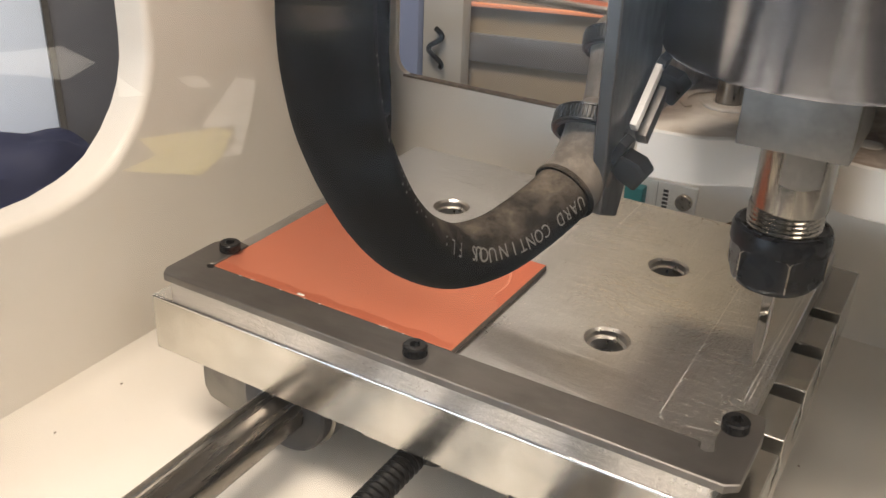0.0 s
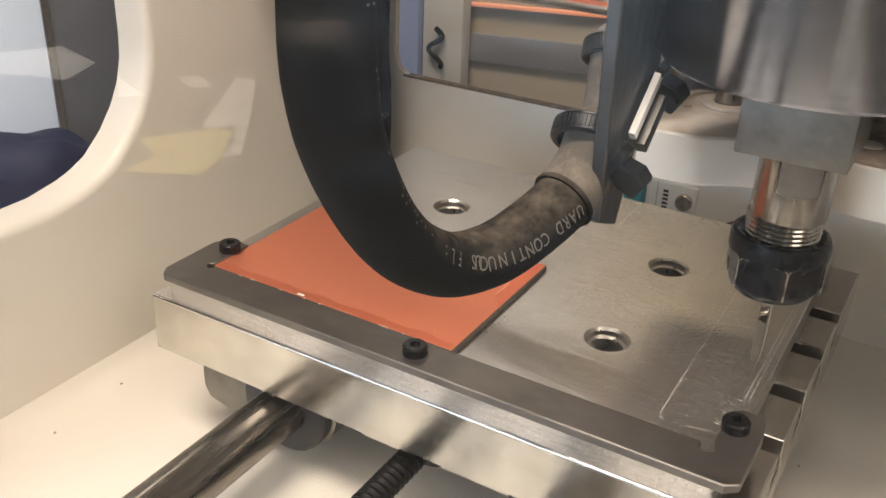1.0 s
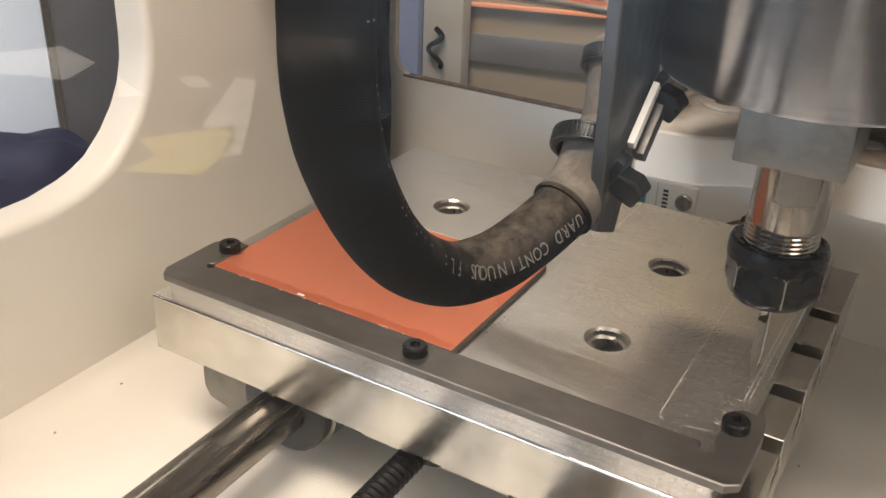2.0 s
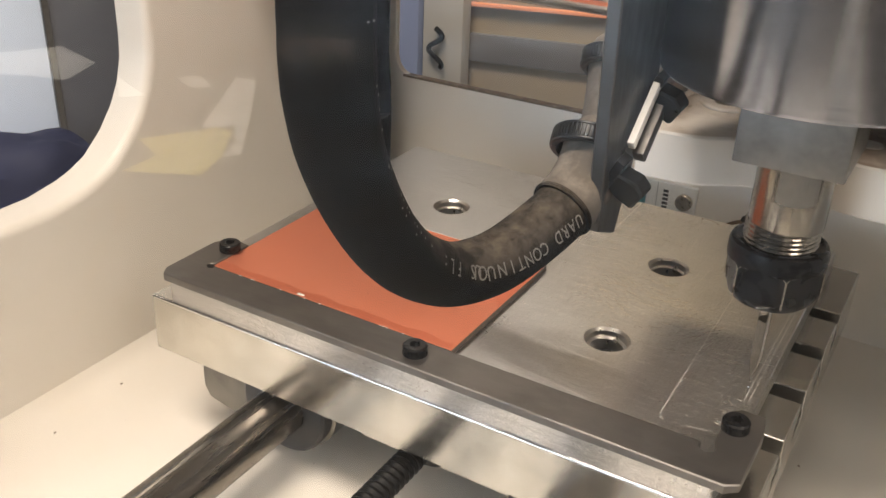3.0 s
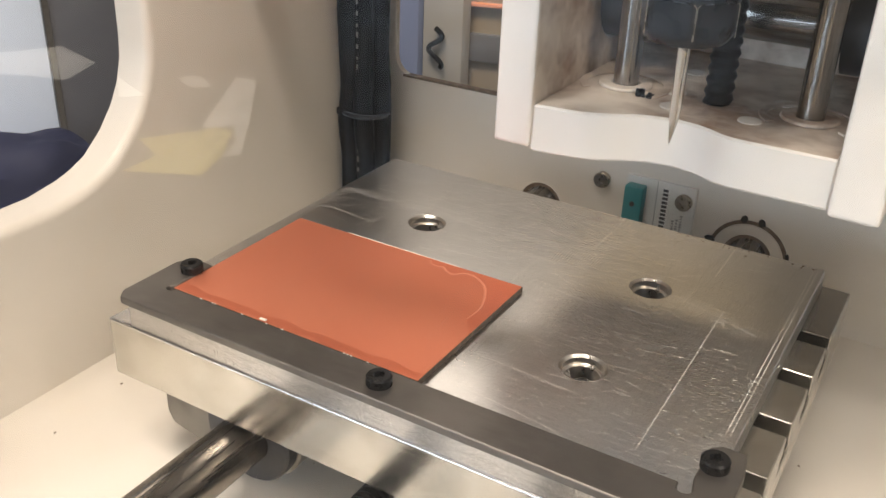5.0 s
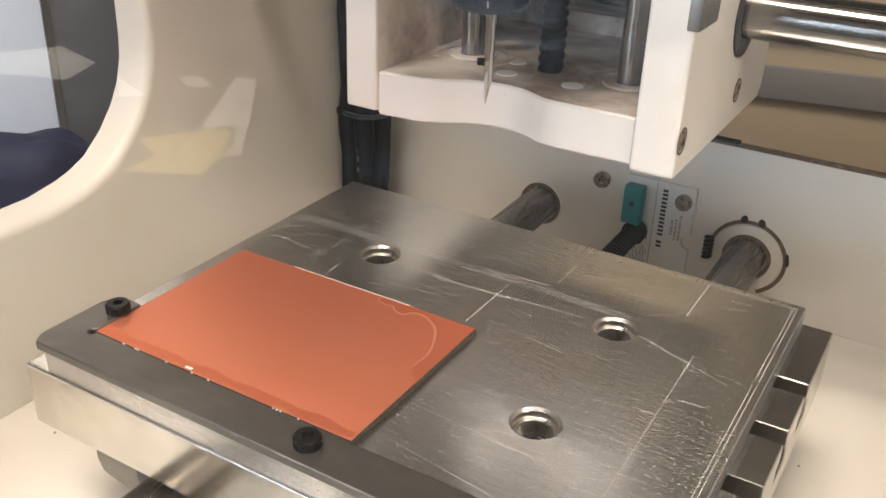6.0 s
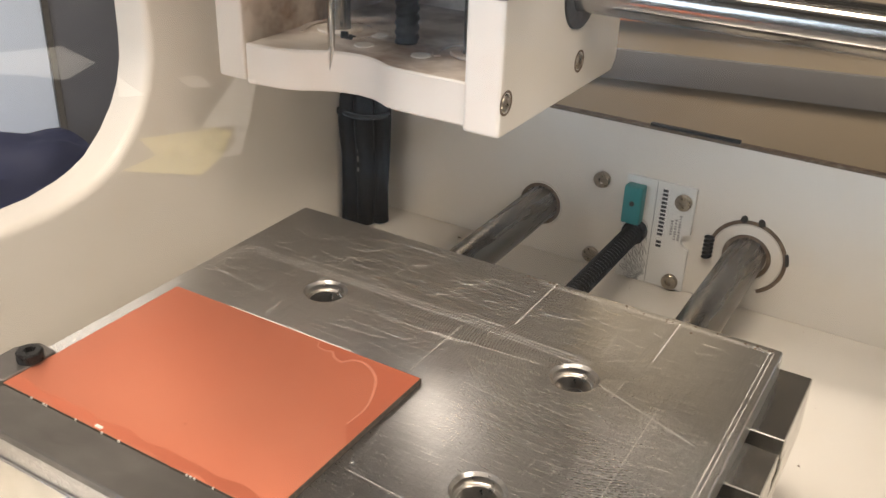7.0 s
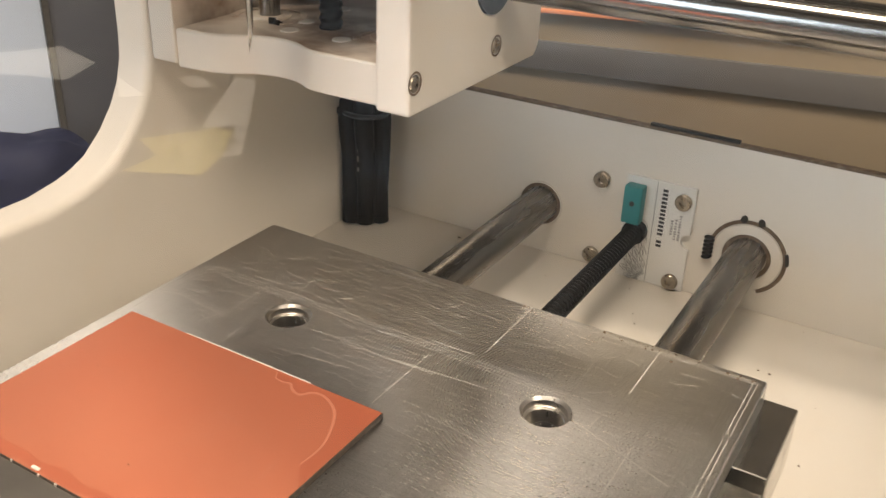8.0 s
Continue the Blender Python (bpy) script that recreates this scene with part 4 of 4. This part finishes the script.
# ---- on the back wall and in the corner ----
def back_wall_things():
    y = YB
    t = thing("printed_plate", "white printed circuit plate with dark lettering bars on the back wall", "plate")
    out = [(54.6, -49.4), (54.6, -10.0), (79.4, -10.0)] + ring(79.4, -30.0, 3.0, 9, 90, 270) + [(79.4, -49.4)]
    body = part("plate_body", turned(slab(out, [], 0, 1.6, 0), Matrix.Translation((0, y, 0)) @ UP_Y), TAG_WHITE, t, "white printed board")
    rnd = random.Random(9)
    bm = bmesh.new()
    for k in range(15):
        if k != 12:
            z = -12.4 - k * 1.5
            box(67.9, 69.8, y - 1.70, y - 1.58, z - 0.95, z, 0, bm)
    part("brand_bars", bm, INK, body, "row of dark printed bars")
    bm = bmesh.new()
    for x, z0, z1 in ((75.0, -20.6, -29.6), (73.6, -22.4, -30.8), (72.2, -23.0, -28.6)):
        z = z0
        while z > z1:
            h = rnd.uniform(0.4, 0.8)
            box(x, x + 0.85, y - 1.70, y - 1.58, z - h, z, 0, bm)
            z -= h + rnd.uniform(0.25, 0.7)
    box(65.7, 65.95, y - 1.70, y - 1.58, -49, -10.4, 0, bm)
    part("small_print", bm, INK_GREY, body, "small grey print")
    # overlapping scales of a printed fan, spreading from the plate's lower edge
    bm = bmesh.new()
    c = Vector((66.0, y - 1.60, -49.2))
    for row in range(8):
        r0, step = 3.0 + 2.6 * row, (20, 18, 16, 14, 13, 12, 11, 10)[row]
        for k in range(int(86 / step) + 1):
            a = 94 + step * (k + 0.5 * (row % 2))
            tip = []
            for u in (-1, -0.75, -0.4, 0, 0.4, 0.75, 1):
                rr, aa = r0 + 2.7 * (1 - u * u), radians(a + u * step * 0.46)
                tip.append(c + Vector((math.cos(aa), 0, math.sin(aa))) * rr)
            if all(55.2 < p.x < 65.6 and p.z < -21 for p in tip):
                tube(tip, 0.16, 4, bm)
                if row < 5:
                    aa = radians(a)
                    tube([c + Vector((math.cos(aa), 0, math.sin(aa))) * (r0 - 0.4), c + Vector((math.cos(aa), 0, math.sin(aa))) * (r0 + 1.5)], 0.24 if row < 4 else 0.12, 4, bm)
    part("fan_pattern", bm, INK_GREY, body, "printed fan pattern of scales")
    for x, z in ((75.6, -15.4), (75.0, -46.3)):
        part("plate_screw", turned(socket_screw(2.9, 1.7, 1.2, 1.6), Matrix.Translation((x, y, z)) @ UP_Y), SCREW_STEEL, t, "domed brassy screw")
    c = thing("connector", "teal plastic connector plugged on the back wall", "connector")
    part("shell", box(55.6, 62.2, y - 6.5, y - 1.65, -26.2, -12.4, 0.5), TEAL, c)
    part("pin_hole", lathe([(0.9, 0), (0.9, 0.3), (0.5, 0.35)], 14, "y", (59.0, y - 6.8, -18.5)), DARK_HOLE, c, "dark hole")
    for x, z in ((45.2, -14.7), (44.0, -45.0)):
        solo("wall_screw", turned(socket_screw(3.0, 2.0, 1.3, 0), Matrix.Translation((x, y, z)) @ UP_Y), SCREW_STEEL, "round steel screw head in the back wall", "screw", "screws in the back wall")
    # snap ring round the right rod, collar round the left one
    r = thing("snap_ring", "white snap ring with dark groove round the rod end", "ring")
    ROD_C = Matrix.Translation((98.9, y, ROD_Z))
    # The shade in the gap is drawn as a flat brown arc.
    part("groove", turned(slab(ring(0, 0, 13.4, 40, -65, 165) + ring(0, 0, 12.1, 40, 165, -65), [], 0, 0.3, 0.05), ROD_C @ UP_Y), DIRT, r, "brown strip drawn for the shaded gap")
    part("collar", turned(slab(ring(0, 0, 11.9, 40), [ring(0, 0, 8.2, 36)], 0, 0.5, 0.2), ROD_C @ UP_Y), HDPE, r, "white plastic collar")
    part("rod_stain", turned(slab(ring(0, 0, 8.15, 36), [ring(0, 0, 6.7, 32)], 0, 0.35, 0.1), ROD_C @ UP_Y), DIRT, r, "brown stain round the rod")
    for x, lean in ((95.6, 24), (102.4, -24)):
        drop = [(-0.9, 0), (-1.1, 1.5), (-0.6, 2.5), (0.6, 2.5), (1.1, 1.5), (0.9, 0)]
        part("ear", turned(slab(drop, [], 0, 0.8, 0.15), Matrix.Translation((x, y, ROD_Z + 12.4)) @ Matrix.Rotation(radians(lean), 4, "Y") @ UP_Y), DARK_HOLE, r, "dark peg hole")
    part("groove_mark", turned(slab(ring(0, 0, 14.0, 10, 2, 20) + ring(0, 0, 12.8, 10, 20, 2), [], 0, 0.5, 0.05), ROD_C @ UP_Y), DARK_HOLE, r, "black smear in the groove")
    part("spring", thread(1.9, 8, 1.5, 0.6, "z", (86.0, y - 1.2, -33.5), 16), OXIDE, r, "small dark spring")
    q = thing("rod_collar", "white plastic collar stained brown round the rod end", "collar")
    part("collar", turned(slab(ring(0, 0, 8.8, 36), [ring(0, 0, 8.15, 32)], 0, 0.6, 0.2), Matrix.Translation((22.0, y, ROD_Z)) @ UP_Y), HDPE, q)
    part("rod_stain", turned(slab(ring(0, 0, 8.1, 36), [ring(0, 0, 6.7, 32)], 0, 0.7, 0.1), Matrix.Translation((22.0, y, ROD_Z)) @ UP_Y), DIRT, q, "brown stain")
    solo("end_cap", lathe([(4.3, 0), (4.3, 4.0), (3.9, 4.6)], 28, "y", (60.2, y - 4.7, ROD_Z)), OXIDE, "black end cap of the lead screw", "cap")
    # sill strip and grime
    solo("sill_strip", box(59.5, 90, y + 0.3, y + 2.3, 8.05, 9.2, 0.3), NYLON, "thin black strip lying on the window sill", "strip")
    w = thing("cable_loom", "bundle of black cables tied together in the corner", "cables")
    rnd = random.Random(5)
    for x, yy, rr in ((-51.0, 127.0, 3.8), (-45.0, 128.5, 3.8), (-47.5, 134.5, 3.6), (-40.5, 133.0, 3.4)):
        part("loom_cable", tube([(x + rnd.uniform(-0.7, 0.7), yy + rnd.uniform(-0.6, 0.6), z) for z in range(int(ZF), 190, 14)], rr, 16), LOOM, w)
    bm = bmesh.new()
    for z in range(-26, 40, 4):
        box(-45.8, -45.1, 124.55, 124.85, z, z + 1.0 + (z % 3) * 0.6, 0.05, bm)
    part("printed_mark", bm, LETTER, w, "pale printed marks")
    part("loom_tie", tube([(-46.2 + 9.2 * math.cos(a), 130.4 + 7.6 * math.sin(a), -3.2) for a in [k * math.pi / 12 for k in range(25)]], 1.0, 6), NYLON, w, "black cable tie")
    part("tie_end", box(-54.9, -52, 124.0, 126.0, -4.6, -1.8, 0.4), NYLON, w, "cut end of a tie")


back_wall_things()


def crumbs():
    rnd = random.Random(12)
    bm = bmesh.new()
    spots = [(63.0, 138.2), (70.1, 122.3), (118.8, 111.4), (134.8, 101.5), (136.5, 71.8)]
    spots += [(rnd.uniform(-20, 176), rnd.uniform(60, 146)) for k in range(26)] + [(rnd.uniform(-50, 176), rnd.uniform(-100, 60)) for k in range(24)]
    for x, y in spots:
        q = rnd.uniform(0.25, 0.7)
        box(x, x + q * rnd.uniform(0.8, 1.8), y, y + q, ZF, ZF + q * 0.5, 0.08, bm)
    solo("milling_crumbs", bm, DIRT, "small brown crumbs of milling dust on the floor", "crumbs", kind="stuff")


crumbs()


# ---- movement ----
SPIN_Z = [(0, 3.6), (0.5, 2.76), (1.0, 1.97), (1.5, 1.14), (2.2, 0.05), (2.8, 0.0), (3.0, 0.15), (3.1, 1.6), (3.2, 6.6), (3.3, 10.6), (3.4, 15.4), (3.5, 20.4), (3.6, 24.0), (3.7, 29.4), (3.8, 32.4), (3.9, 38.4), (4.0, 43.4), (4.1, 46.4), (4.2, 47.8), (4.3, 48.2), (8.0, 48.2)]
CAR_X = [(0, 0.0), (4.3, 0.0), (4.4, -0.8), (4.5, -3.1), (4.6, -7.0), (4.7, -12.1), (5.2, -32.0), (5.8, -57.2), (6.0, -66.9), (6.5, -88.3), (7.0, -109.5), (7.5, -130.7), (7.62, -134.3), (7.72, -134.8), (8.0, -134.8)]
BED_Y = [(0, 0.0), (4.3, 0.0), (4.4, -0.4), (4.5, -1.6), (4.6, -3.8), (4.7, -6.6), (5.2, -17.4), (5.8, -31.2), (6.0, -36.7), (6.5, -48.4), (7.0, -60.0), (7.5, -71.9), (7.62, -73.6), (7.72, -74.0), (8.0, -74.0)]


def value(rows, t):
    for (a, u), (b, v) in zip(rows, rows[1:]):
        if t <= b:
            return u + (v - u) * max(0.0, (t - a) / (b - a))
    return rows[-1][1]


def cable_points(t):
    """The cable's line at t: it hangs from the spindle and follows it."""
    z, dx = value(SPIN_Z, t), value(CAR_X, t)
    shapes = [(3.6, LINE_LOW), (20.4, LINE_MID), (32.4, LINE_HIGH)]
    if z <= 3.6:
        pts = [Vector(p) + Vector((0, 0, z - 3.6)) for p in LINE_LOW]
    elif z >= 32.4:
        pts = [Vector(p) + Vector((0, 0, z - 32.4 + (0 if k < 3 else 0.55 * max(0.0, z - 43.4)))) for k, p in enumerate(LINE_HIGH)]
    else:
        for (a, pa), (b, pb) in zip(shapes, shapes[1:]):
            if z <= b:
                u = (z - a) / (b - a)
                pts = [Vector(p).lerp(Vector(q), u) for p, q in zip(pa, pb)]
                break
    out = []
    for k, p in enumerate(pts):
        s = min(1.0, max(0.0, (k - 3) / 7))
        out.append(p + Vector((dx * (1 - 0.4 * s), 0, -0.5 * dx * min(1, k / 3))))
    return spaced(spline(out), STEP, LINKS + 1)


def motions():
    for ob in (bed, bracket, board, *clamp_screws):
        base = ob.location.copy()
        walk(ob, [(t, Matrix.Translation(base + Vector((0, v * MM, 0)))) for t, v in BED_Y])
    walk(carriage, [(t, Matrix.Translation((v * MM, 0, 0))) for t, v in CAR_X])
    times = sorted({t for t, v in SPIN_Z + CAR_X})
    walk(spindle, [(t, Matrix.Translation(((AX + value(CAR_X, t)) * MM, AY * MM, value(SPIN_Z, t) * MM))) for t in times])
    lines = [(t, cable_points(t)) for t in times]
    for k, ob in enumerate(links):
        rows = []
        for t, pts in lines:
            a, b = pts[k], pts[k + 1]
            d = (b - a).normalized()
            front = Vector((0.948, 0.053, 0.367))
            x = (front - d * front.dot(d)).normalized()
            y = d.cross(x)
            m = Matrix((x, y, d)).transposed().to_4x4()
            m.translation = (a + b) / 2 * MM
            rows.append((t, m))
        walk(ob, rows)


motions()
